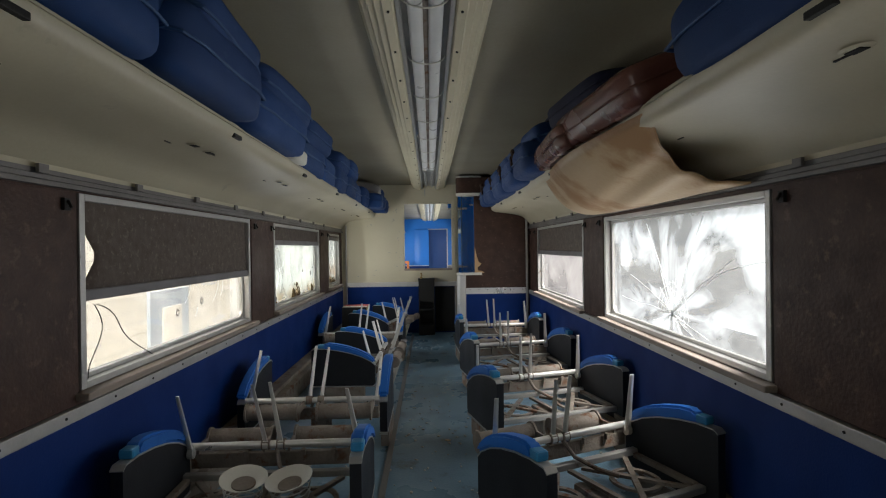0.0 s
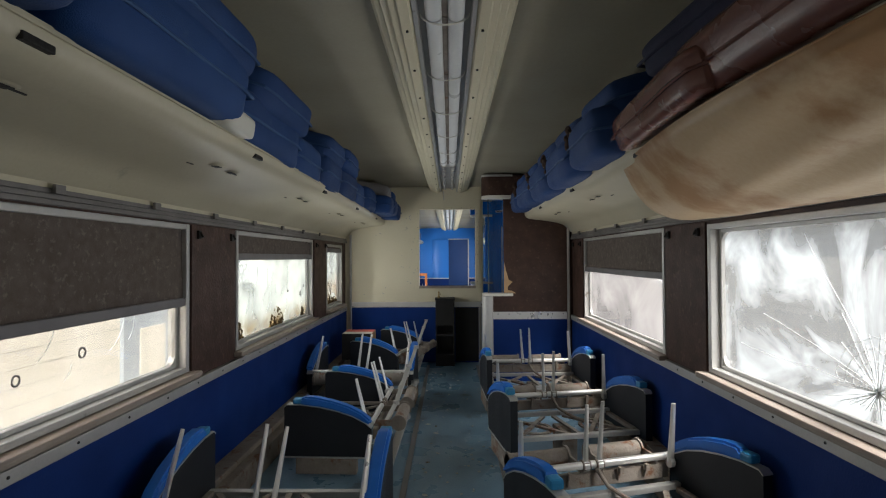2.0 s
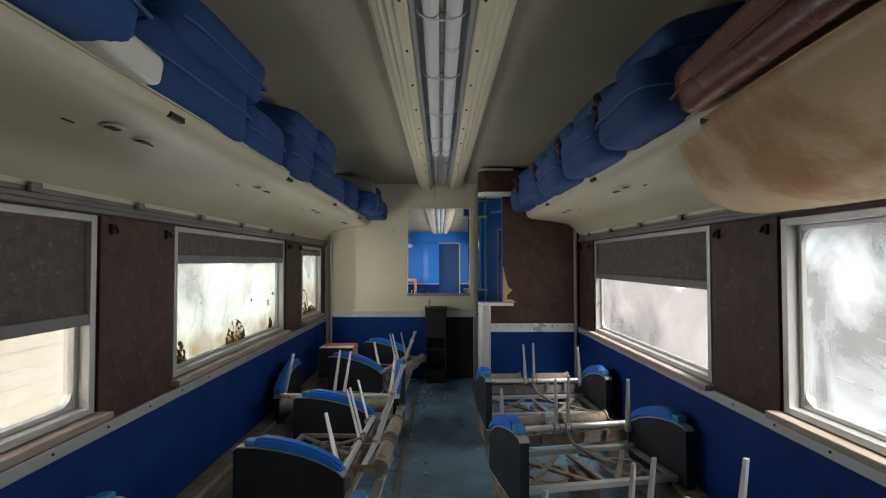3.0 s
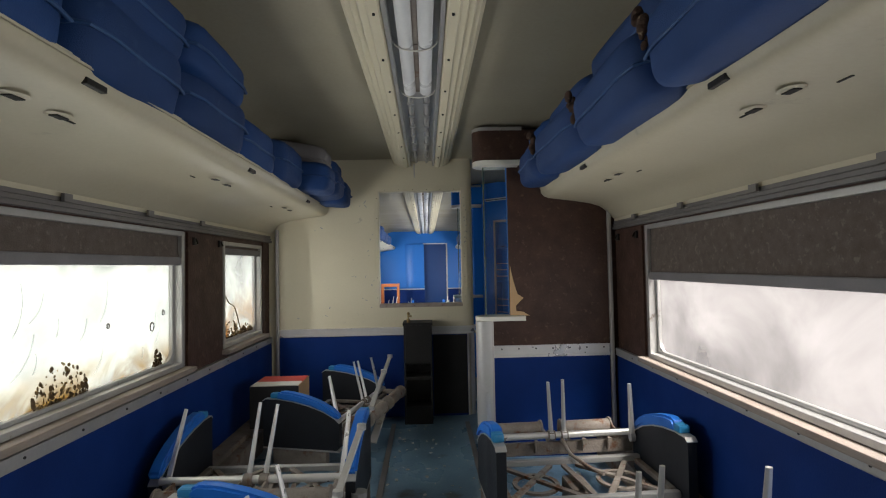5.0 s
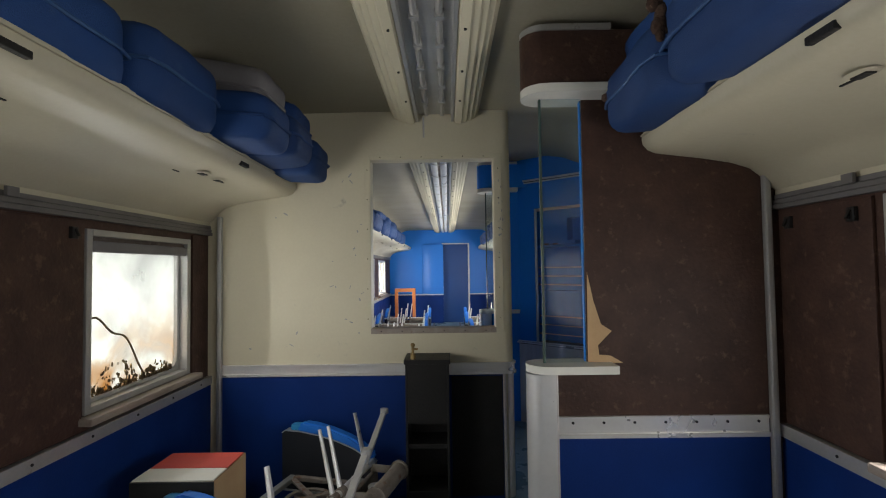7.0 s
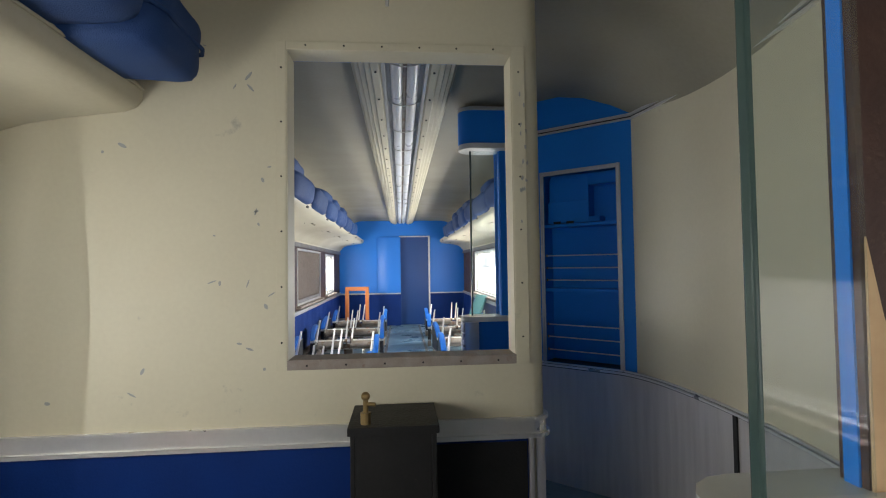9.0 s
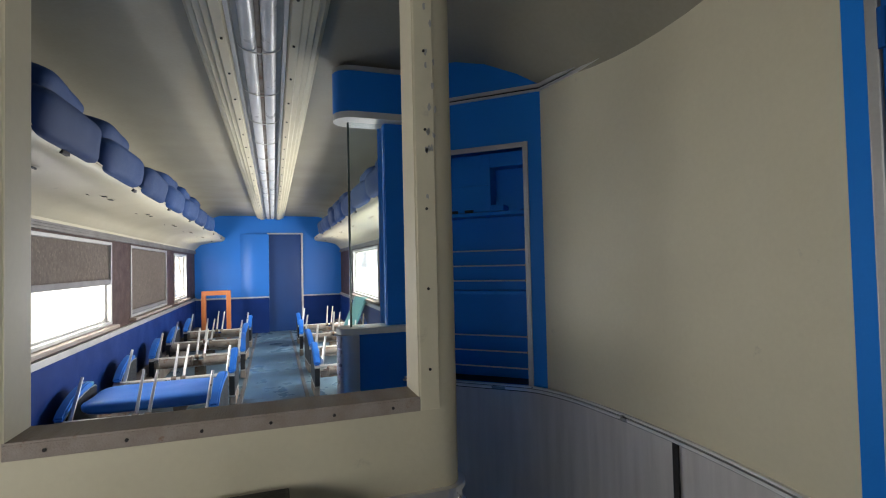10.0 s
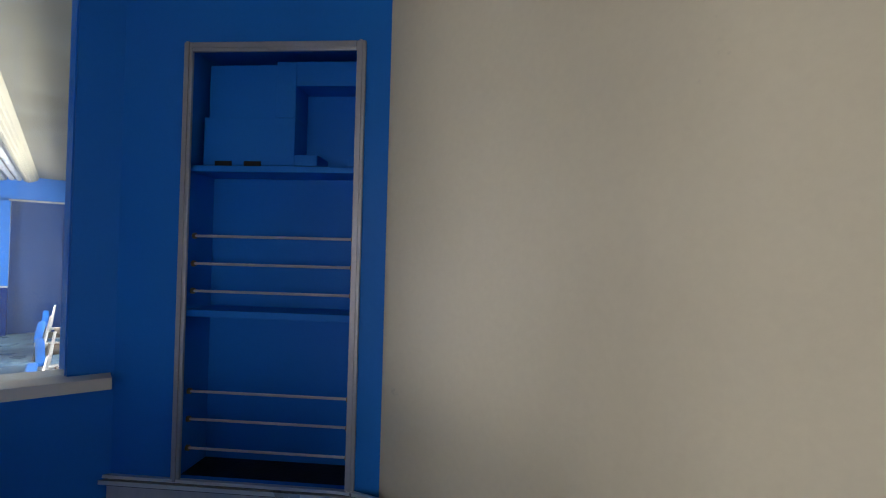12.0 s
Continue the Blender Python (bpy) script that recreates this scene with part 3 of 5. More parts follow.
# back face of the cross wall, blue
bm = B()
box(bm, XL, OX0 - 0.002, BACK_Y + BT, BACK_Y + BT + 0.006, 0, 2.5)
box(bm, OX0 - 0.002, OX1 + 0.002, BACK_Y + BT, BACK_Y + BT + 0.006, 0, OZ0 - 0.002)
box(bm, OX0 - 0.002, OX1 + 0.002, BACK_Y + BT, BACK_Y + BT + 0.006, OZ1 + 0.002, 2.5)
box(bm, OX1 + 0.002, 0.435, BACK_Y + BT, BACK_Y + BT + 0.006, 0, 2.5)
part("back_lining", bm, BLUE, back, "blue painted back face")
bm = B()
box(bm, XL + 0.1, 0.405, BACK_Y - 0.012, BACK_Y - 0.001, 0.0, 0.78)
structure("dado_middle", bm, NAVY, "navy blue lining below the rail of the cross wall", "wall panel")
rail = [(XL + 0.1, BACK_Y - 0.001)] + [(0.43, BACK_Y - 0.001)] + arc(0.428, BACK_Y + BT / 2, BT / 2 + 0.002, -90, 60, 8)
for z0, z1, t in ((0.785, 0.80, 0.02), (0.80, 0.845, 0.008), (0.845, 0.858, 0.016)):
    bm = B()
    prism(bm, strip(rail, -t), "z", z0, z1)
    structure("trim", bm, POLISH, "polished metal rail along the cross wall", "trim")
bm = B()
box(bm, 0.075, 0.4, BACK_Y - 0.018, BACK_Y - 0.0125, 0.02, 0.775, 0.002)
structure("wall_panel", bm, BLACK, "dusty black board over the lining beside the cabinet", "wall panel")
bm = B()
box(bm, 0.407, 0.425, BACK_Y - 0.02, BACK_Y - 0.001, 0, 0.785, 0.003)
structure("trim", bm, STEEL, "upright metal trim at the wall end", "trim")
bm = B()
prism(bm, strip(arc(0.428, BACK_Y + BT / 2, BT / 2 + 0.001, -80, 90, 9), -0.003), "z", 0, 0.785)
structure("trim", bm, STEEL, "stainless kick plate round the wall end", "trim", True)
bm = B()
box(bm, XL + 0.07, XL + 0.1, BACK_Y - 0.035, BACK_Y - 0.001, 0, 1.82, 0.008)
structure("trim", bm, ALU, "upright metal corner bead", "trim")


def partition(y, flip, face, dado, x_tip, x_glass, label, torn=False):
    """A half partition: lined board, a glass strip at its free end between a shelf and a cap, and a rounded steel end post below."""
    s = -1 if not flip else 1          # the side with the lining
    yb = sorted((y, y - s * 0.05))
    bm = B()
    box(bm, x_glass, XR, yb[0], yb[1], 0, 2.52)
    box(bm, x_tip + 0.1, x_glass, yb[0], yb[1], 0, 1.02)
    p = structure("wall_partition", bm, face, label, "wall")
    # cap above the glass
    def nose(r, x1, dy0, dy1):
        m, h = (dy0 + dy1) / 2, (dy1 - dy0) / 2
        return [(x1, dy0)] + [(a, b) for a, b in arc(x_tip + h + (0.0), m, h, 270, 90, 9)] + [(x1, dy1)]
    ym = sum(yb) / 2 if flip else y - 0.012
    for name, h, z0, z1, mat, lab in (("cap_board", 0.105, 2.19, 2.225, WHITE, "off-white rounded board"), ("cap", 0.09, 2.226, 2.45, BROWN if not flip else BLUE, "rounded fascia under the ceiling"), ("cap_trim", 0.1, 2.45, 2.475, ALU, "metal trim"), ("shelf", 0.095, 1.028, 1.06, WHITE, "off-white rounded shelf")):
        bm = B()
        prism(bm, nose(0, x_glass + 0.1 if name != "cap" else x_glass + 0.3, ym - h, ym + h), "z", z0, z1)
        part(name, bm, mat, p, lab, True)
    bm = B()
    prism(bm, nose(0, x_tip + 0.115, ym - 0.06, ym + 0.06), "z", 0, 1.02)
    part("end_post", bm, POLISH, p, "rounded stainless end post", True)
    bm = B()
    box(bm, x_tip + 0.086, x_glass - 0.006, ym - 0.005, ym + 0.005, 1.053, 2.189)
    g = part("glass_panel", bm, GLASS, p, "clear fixed glass strip")
    g.visible_shadow = False
    bm = B()
    box(bm, x_tip + 0.075, x_tip + 0.0855, ym - 0.011, ym + 0.011, 1.053, 2.189, 0.004)
    part("glass_edge", bm, GLASSEDGE, p, "greenish glass edge")
    bm = B()
    box(bm, x_glass - 0.005, x_glass - 0.001, yb[0] + 0.012, yb[1] - 0.012, 1.053, 2.189)
    part("edge_strip", bm, BLUE, p, "blue painted edge strip")
    yf = y
    def lay(d0, d1):
        return sorted((yf + s * d0, yf + s * d1))
    x0 = x_tip + 0.135
    for name, z0, z1, d, mat in (("dado", 0, 0.744, 0.008, dado), ("rail", 0.744, 0.762, 0.022, POLISH), ("rail", 0.762, 0.82, 0.01, POLISH), ("rail", 0.82, 0.832, 0.014, POLISH)):
        bm = B()
        box(bm, x0, XR - 0.08, *lay(0.001, d), z0, z1)
        part(name, bm, mat, p)
    bm = B()
    box(bm, x0 - 0.02, x0, *lay(0.001, 0.02), 0, 1.02, 0.003)
    part("post_trim", bm, STEEL, p)
    bm = B()
    box(bm, XR - 0.075, XR - 0.045, *lay(0.001, 0.03), 0, 1.9, 0.008)
    part("corner_bead", bm, ALU, p)
    for k in range(7):
        xs = x0 + 0.06 + k * 0.13
        bm = B()
        rod(bm, (xs, yf + s * 0.01, 0.806), (xs, yf + s * 0.014, 0.806), 0.006, n=8)
        part("screw", bm, BLACK, p)
    if torn:
        bm = B()
        prism(bm, [(x_glass + 0.002, 1.055), (x_glass + 0.15, 1.055), (x_glass + 0.1, 1.085), (x_glass + 0.05, 1.09), (x_glass + 0.045, 1.13), (x_glass + 0.105, 1.19), (x_glass + 0.06, 1.22), (x_glass + 0.03, 1.32), (x_glass + 0.006, 1.44)], "y", *lay(0.0015, 0.005))
        part("bare_board", bm, CARD, p, "bare board where the laminate has torn away")
    return p


partition(PART_Y, False, BROWN, NAVY, 0.385, 0.65, "half partition faced in mottled brown laminate with a glass strip at its end", True)
partition(PART2_Y, True, BLUE, NAVY, 0.36, 0.64, "blue half partition with a glass strip at its end")

# ---------- the passage past the cross wall ----------
NA, NB = Vector((0.66, 9.322)), Vector((1.328, 8.711))      # the slanting wall that holds the niche
nd = (NB - NA).normalized()
nn = Vector((-nd.y, nd.x))                                # points away from the camera
if nn.y < 0:
    nn = -nn
curve = [tuple(NB)]
for a in np.linspace(0, 1, 12)[1:]:
    # a shallow bow along the passage
    p0, p1, p2 = NB, Vector((1.46, 8.03)), Vector((1.331, 7.32))
    curve.append(tuple(p0 * (1 - a) ** 2 + p1 * 2 * a * (1 - a) + p2 * a * a))
side_line = curve
# the lining and its rail turn the corner in a round bend
b0, b2 = NB - nd * 0.13, Vector(curve[2])
lining_line = [tuple(NA - nd * 0.03)] + [tuple(b0 * (1 - a) ** 2 + NB * 2 * a * (1 - a) + b2 * a * a) for a in np.linspace(0, 1, 9)] + curve[3:]
bm = B()
prism(bm, strip(side_line, 0.03), "z", 0, 2.5)
structure("wall_passage", bm, CREAM, "smooth cream wall that bends round the passage", "wall", True)
bm = B()
prism(bm, strip(lining_line, -0.006), "z", 0, 0.745)
structure("dado_passage", bm, STEEL, "brushed stainless lining along the passage wall", "wall panel", True)
# black strips draw the gaps and shade lines along the polished rail
for z0, z1, t, mat in ((0.738, 0.745, 0.009, BLACK), (0.745, 0.757, 0.02, POLISH), (0.757, 0.761, 0.009, BLACK), (0.761, 0.77, 0.014, POLISH)):
    bm = B()
    prism(bm, strip(lining_line, -t), "z", z0, z1)
    structure("trim", bm, mat, "metal rail above the stainless lining, black strips for its gap and shade lines", "trim", True)
bm = B()
box(bm, 1.379, 1.387, 7.93, 7.955, 0, 0.745)
structure("trim", bm, BLACK, "dark upright joint in the stainless lining", "trim")
# here too the black strip paints the dark line between the rails
for z0, z1, t, mat in ((2.258, 2.268, 0.016, POLISH), (2.268, 2.276, 0.01, BLACK), (2.276, 2.292, 0.022, POLISH)):
    bm = B()
    prism(bm, strip([tuple(NA)] + side_line, -t), "z", z0, z1)
    structure("trim", bm, mat, "thin metal rail round the top of the passage, black strip for its shade line", "trim", True)
# cove between that rail and the ceiling, in the ceiling's darkened cream
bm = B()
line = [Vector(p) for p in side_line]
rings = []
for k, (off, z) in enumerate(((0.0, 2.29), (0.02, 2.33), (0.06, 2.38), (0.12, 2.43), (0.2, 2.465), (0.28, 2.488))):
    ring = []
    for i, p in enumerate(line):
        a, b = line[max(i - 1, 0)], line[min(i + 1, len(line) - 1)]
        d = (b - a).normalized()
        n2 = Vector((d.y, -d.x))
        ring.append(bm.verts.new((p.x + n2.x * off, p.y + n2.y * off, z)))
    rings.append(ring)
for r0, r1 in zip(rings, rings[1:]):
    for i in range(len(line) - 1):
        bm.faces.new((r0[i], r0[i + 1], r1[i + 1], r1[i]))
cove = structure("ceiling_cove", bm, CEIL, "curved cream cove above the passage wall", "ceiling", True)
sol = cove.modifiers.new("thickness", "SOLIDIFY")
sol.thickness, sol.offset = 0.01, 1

# slanting blue wall with its niche of shelves
NL = (NB - NA).length
slant = thing("niche_wall", "blue painted slanting wall with a shelved niche in a metal frame", "wall", at=Matrix.Translation((NA.x, NA.y, 0)) @ Matrix.Rotation(math.atan2(nd.y, nd.x), 4, "Z"))
slant["kind"] = "structure"
n0, n1, nz0, nz1, nd_ = 0.313, 0.833, 0.765, 2.005, 0.16
for a in ((-0.05, n0, 0, 2.5), (n1, NL, 0, 2.5), (n0, n1, 0, nz0), (n0, n1, nz1, 2.5)):
    bm = B()
    box(bm, a[0], a[1], 0.0, 0.03, a[2], a[3])
    part("wall_panel", bm, BLUE, slant)
for a in ((n0, n1, nd_, nd_ + 0.01, nz0, nz1), (n0 - 0.01, n0, 0.03, nd_, nz0, nz1), (n1, n1 + 0.01, 0.03, nd_, nz0, nz1), (n0, n1, 0.03, nd_, nz1, nz1 + 0.01)):
    bm = B()
    box(bm, *a)
    part("niche_lining", bm, BLUE, slant)
bm = B()
box(bm, n0, n1, 0.03, nd_, nz0 - 0.01, nz0)
part("niche_floor", bm, BLACK, slant, "dark niche floor with crumbs")
for a in ((n0 - 0.004, n0 + 0.022, nz0, nz1 + 0.005), (n1 - 0.022, n1 + 0.004, nz0, nz1 + 0.005), (n0 + 0.022, n1 - 0.022, nz1 - 0.022, nz1 + 0.005)):
    bm = B()
    box(bm, a[0], a[1], -0.012, -0.001, a[2], a[3], 0.003)
    if a[3] - a[2] > 0.1:
        box(bm, a[0] + 0.009, a[1] - 0.009, -0.017, -0.012, a[2], a[3])
    else:
        box(bm, a[0], a[1], -0.017, -0.012, a[2] + 0.009, a[3] - 0.009)
    part("niche_frame", bm, ALU, slant, "ribbed metal frame")
for z, t in ((1.235, 0.02), (1.655, 0.018)):
    bm = B()
    box(bm, n0, n1, 0.02, nd_, z - t / 2, z + t / 2, 0.002)
    part("shelf", bm, BLUE, slant)
for z in (1.459, 1.379, 1.30, 1.011, 0.931, 0.848):
    bm = B()
    rod(bm, (n0 + 0.02, 0.02, z), (n1 - 0.02, 0.02, z), 0.004, n=8)
    bar = part("guard_rod", bm, STEEL, slant, "thin steel guard rod")
    for u in (n0 + 0.022, n1 - 0.03):
        bm = B()
        rod(bm, (u, 0.02, z), (u + 0.008, 0.02, z), 0.009, n=8)
        part("ferrule", bm, BRASS, bar)
for a in ((n0 + 0.02, n0 + 0.3, 0.06, nd_, 1.672, 1.815), (n0 + 0.24, n0 + 0.3, 0.06, nd_, 1.815, 1.98), (n0 + 0.3, n1 - 0.005, 0.06, nd_, 1.908, 1.98), (n0 + 0.3, n0 + 0.37, 0.06, nd_, 1.672, 1.705), (n1 - 0.06, n1 - 0.005, 0.06, nd_, 1.672, 1.705), (n0 + 0.02, n0 + 0.24, 0.085, nd_, 1.815, 1.98)):
    bm = B()
    box(bm, *a, 0.003)
    part("filler_block", bm, BLUE, slant)
for u in (0.06, 0.15):
    bm = B()
    box(bm, n0 + u, n0 + u + 0.05, 0.054, 0.0595, 1.668, 1.684)
    part("notch", bm, BLACK, slant)
# filler wall between the slant and the half partition
bm = B()
prism(bm, arc(0.685, PART2_Y + 0.0, 0.05, 150, 330, 12), "z", 0, 2.5)
structure("wall_stub", bm, BLUE, "blue rounded wall stub beside the glass", "wall", True)
# the side door of the passage
bm = B()
box(bm, 1.33, 1.35, 7.265, 7.319, 0, 2.2)
structure("door_frame", bm, BLUE, "blue painted door surround", "door frame")
bm = B()
box(bm, 1.315, 1.338, 7.235, 7.263, 0, 2.2, 0.005)
structure("door_frame", bm, ALU, "worn metal door jamb", "door frame")
door = thing("door_1", "closed dark blue side door with a metal edge", "door")
door["kind"] = "structure"
bm = B()
box(bm, 1.32, 1.36, 6.68, 7.233, 0.01, 2.2, 0.004)
part("leaf", bm, DOORBLUE, door)
for z in (0.75, 1.3, 1.85):
    bm = B()
    rod(bm, (1.312, 7.226, z), (1.312, 7.226, z + 0.09), 0.009, n=10)
    part("hinge", bm, DOORBLUE, door)
bm = B()
box(bm, 1.32, 1.35, 6.672, 7.32, 2.2, 2.5)
structure("wall_over_door", bm, BLUE, "blue board above the side door", "wall")

# ---------- far end wall and near end wall ----------
FY = Y1 - 0.05
bm = B()
box(bm, XL, -0.05, FY, Y1, 0, 2.6)
box(bm, 0.62, XR, FY, Y1, 0, 2.6)
box(bm, -0.05, 0.62, FY, Y1, 2.1, 2.6)
structure("wall_far", bm, BRIGHTBLUE, "bright blue end wall of the far saloon", "wall")
bm = B()
prism(bm, strip([(-0.62, FY - 0.002), (-0.5, FY - 0.06), (-0.35, FY - 0.09), (-0.05, FY - 0.09)], 0.03), "z", 0.76, 2.1)
structure("wall_bow", bm, BRIGHTBLUE, "bowed bright blue panel beside the far door", "wall", True)
for a, b in ((XL + 0.02, -0.05), (0.64, XR - 0.02)):
    bm = B()
    box(bm, a, b, FY - 0.12 if b < 0 else FY - 0.02, FY - 0.001, 0, 0.74)
    structure("dado_far", bm, NAVY, "navy lining below the rail of the far wall", "wall panel")
    bm = B()
    box(bm, a, b, FY - 0.125 if b < 0 else FY - 0.025, FY - 0.001, 0.742, 0.77)
    structure("trim", bm, ALU, "metal rail of the far wall", "trim")
bm = B()
box(bm, -0.05, 0.62, Y1 - 0.02, Y1, 0, 2.1)
d2 = structure("door_2", bm, FARDOOR, "dark blue door in the far wall", "door")
for a in ((-0.08, -0.05, 0, 2.13), (0.62, 0.66, 0, 2.13), (-0.05, 0.62, 2.1, 2.13)):
    bm = B()
    box(bm, a[0], a[1], FY - 0.03, FY - 0.001, a[2], a[3], 0.003)
    part("jamb", bm, ALU, d2, "metal door surround")
bm = B()
box(bm, XL, XR, Y0 - 0.06, Y0, 0, 2.6)
structure("wall_near", bm, CREAM, "plain cream end wall", "wall")

# ---------- aisle strips ----------
for x in (-0.3, 0.37):
    for a, b in ((Y0, BACK_Y - 0.25), (9.4, FY - 0.15)):
        bm = B()
        box(bm, x - 0.02, x + 0.02, a, b, 0.0, 0.012, 0.003)
        structure("trim", bm, DULL, "worn metal strip along the aisle", "trim")


# ---------- seats stripped of their cushions ----------
def arm_rest(name, parent, x, flip):
    """A dark side panel with a curved top, metal edging, a blue pad and a teal knob."""
    prof = [(0.0, 0.14), (0.0, 0.47), (0.02, 0.485), (0.12, 0.485), (0.24, 0.47), (0.36, 0.445), (0.47, 0.41), (0.56, 0.365), (0.6, 0.33), (0.6, 0.16), (0.58, 0.14)]
    bm = B()
    prism(bm, prof, "x", x - 0.025, x + 0.025)
    arm = part(name, bm, DARKPANEL, parent, "black panel arm with a curved top")
    bm = B()
    prism(bm, strip(prof[1:9], 0.006), "x", x - 0.028, x + 0.028)
    part("edging", bm, ALU, arm, "bright metal edging")
    bm = B()
    box(bm, x - 0.027, x + 0.027, 0.0, 0.6, 0.128, 0.139)
    part("edging", bm, ALU, arm)
    top = [(0.1, 0.492), (0.11, 0.525), (0.14, 0.545), (0.22, 0.54), (0.34, 0.515), (0.45, 0.48), (0.54, 0.435), (0.6, 0.385), (0.595, 0.355), (0.56, 0.372), (0.47, 0.417), (0.36, 0.452), (0.24, 0.477)]
    bm = B()
    prism(bm, top, "x", x - 0.034, x + 0.034)
    bmesh.ops.bevel(bm, geom=bm.edges[:], offset=0.012, segments=2, affect="EDGES")
    part("arm_pad", bm, PAD, arm, "blue vinyl pad", True)
    bm = B()
    box(bm, x - 0.03, x + 0.03, 0.06, 0.125, 0.492, 0.53, 0.012)
    part("knob", bm, KNOB, arm, "teal plastic cap")
    bm = B()
    box(bm, x - 0.03, x + 0.03, 0.08, 0.5, 0.02, 0.128, 0.008)
    part("foot", bm, RUSTY, arm, "dusty metal foot")
    return arm


def spike(parent, a, b, w=0.013):
    a, b = Vector(a), Vector(b)
    bm = B()
    r = bmesh.ops.create_cone(bm, cap_ends=True, segments=6, radius1=w * 1.25, radius2=w * 0.8, depth=(b - a).length, matrix=Matrix.Translation((a + b) / 2) @ (b - a).to_track_quat("Z", "Y").to_matrix().to_4x4() @ Matrix.Diagonal((1, 0.5, 1, 1)))
    rod(bm, a - Vector((0.014, 0, 0)), a + Vector((0.014, 0, 0)), 0.026, n=10)
    return part("back_bracket", bm, POLISH, parent, "upright flat metal bracket")


def seat(label):
    st = thing("carriage_seat", label, "seat frame", "stripped carriage seats")
    h = 0.49
    arm_rest("arm", st, -h, False)
    arm_rest("arm", st, h, True)
    bm = B()
    rod(bm, (-h + 0.03, 0.592, 0.35), (h - 0.03, 0.592, 0.35), 0.018, n=16)
    part("cross_bar", bm, POLISH, st, "bright round cross bar", True)
    for u in (-0.06, 0.02):
        bm = B()
        rod(bm, (u - 0.022, 0.592, 0.35), (u + 0.022, 0.592, 0.35), 0.027, n=14)
        part("clamp", bm, RUSTY, st, "rusty clamp on the bar", True)
    bm = B()
    tube(bm, [(0.0, 0.58, 0.335), (0.03, 0.52, 0.27), (0.1, 0.42, 0.236), (0.16, 0.33, 0.226)], 0.011, 8)
    part("recline_lever", bm, RUSTY, st, "bent rusty lever", True)
    bm = B()
    box(bm, -h + 0.03, h - 0.03, 0.6, 0.63, 0.24, 0.31, 0.006)
    part("cross_bar", bm, RUSTY, st)
    for a, b in ((-h + 0.06, -0.07), (0.05, h - 0.1)):
        bm = B()
        rod(bm, (a, 0.77, 0.33), (b, 0.77, 0.33), 0.045, n=20)
        roll = part("roller", bm, RUSTY, st, "dusty footrest tube", True)
        for u in (a, b - 0.012):
            bm = B()
            rod(bm, (u, 0.77, 0.33), (u + 0.012, 0.77, 0.33), 0.055, n=16)
            box(bm, u, u + 0.012, 0.6, 0.77, 0.31, 0.35)
            part("roller_arm", bm, RUSTY, roll)
    spike(st, (-0.06, 0.59, 0.35), (-0.1, 0.5, 0.66))
    spike(st, (0.02, 0.59, 0.35), (-0.01, 0.5, 0.67))
    spike(st, (-h + 0.05, 0.56, 0.33), (-h + 0.02, 0.48, 0.62), 0.015)
    spike(st, (h - 0.05, 0.56, 0.33), (h - 0.1, 0.47, 0.64), 0.016)
    # pressed base: rails with slanting webs and rounded holes between
    for name, a in (("front_rail", (-h + 0.03, h - 0.03, 0.06, 0.1, 0.2, 0.23)), ("rear_rail", (-h + 0.03, h - 0.03, 0.5, 0.54, 0.22, 0.25)), ("side_rail", (-h + 0.035, -h + 0.07, 0.1, 0.5, 0.21, 0.235)), ("side_rail", (h - 0.07, h - 0.035, 0.1, 0.5, 0.21, 0.235))):
        bm = B()
        box(bm, *a, 0.006)
        part(name, bm, RUSTY if "side" in name else ALU, st)
    for a, b in (((-0.42, 0.1), (-0.1, 0.5)), ((-0.05, 0.1), (-0.38, 0.5)), ((0.06, 0.5), (0.4, 0.1)), ((0.36, 0.5), (0.1, 0.1)), ((-0.02, 0.5), (0.02, 0.1))):
        a, b = Vector((*a, 0.215)), Vector((*b, 0.222))
        d = (b - a)
        bm = B()
        bmesh.ops.create_cube(bm, size=1.0, matrix=Matrix.Translation((a + b) / 2) @ Matrix.Rotation(math.atan2(d.y, d.x), 4, "Z") @ Matrix.Diagonal((d.length, 0.03, 0.014, 1)))
        part("web", bm, RUSTY, st, "rust-stained pressed web")
    for u in (-0.24, 0.24):
        ring = []
        bm = B()
        prof = [(u + 0.13 * math.cos(a), 0.3 + 0.13 * math.sin(a)) for a in np.linspace(0, 2 * math.pi, 20)]
        inn = [(u + 0.105 * math.cos(a), 0.3 + 0.105 * math.sin(a)) for a in np.linspace(0, 2 * math.pi, 20)]
        for z0, z1 in ((0.2, 0.212),):
            vo, vi = [[bm.verts.new((p[0], p[1], z)) for p in pr] for pr in (prof, inn) for z in (z1,)]
            for i in range(19):
                bm.faces.new((vo[i], vo[i + 1], vi[i + 1], vi[i]))
            ex = bmesh.ops.extrude_face_region(bm, geom=bm.faces[:])
            bmesh.ops.translate(bm, vec=(0, 0, -0.012), verts=[v for v in ex["geom"] if isinstance(v, bmesh.types.BMVert)])
        part("ring_web", bm, RUSTY, st, "rusted ring of the pressed base")
    bm = B()
    box(bm, -0.06, 0.06, 0.22, 0.42, 0.0, 0.2, 0.015)
    part("pedestal", bm, RUSTY, st, "dusty pivot pedestal")
    # hinge links
    for u in (-0.16, 0.14, 0.3):
        bm = B()
        rod(bm, (u, 0.58, 0.33), (u, 0.6, 0.26), 0.008, n=8)
        box(bm, u - 0.012, u + 0.012, 0.56, 0.58, 0.3, 0.33, 0.002)
        part("link", bm, RUSTY, st)
    return st


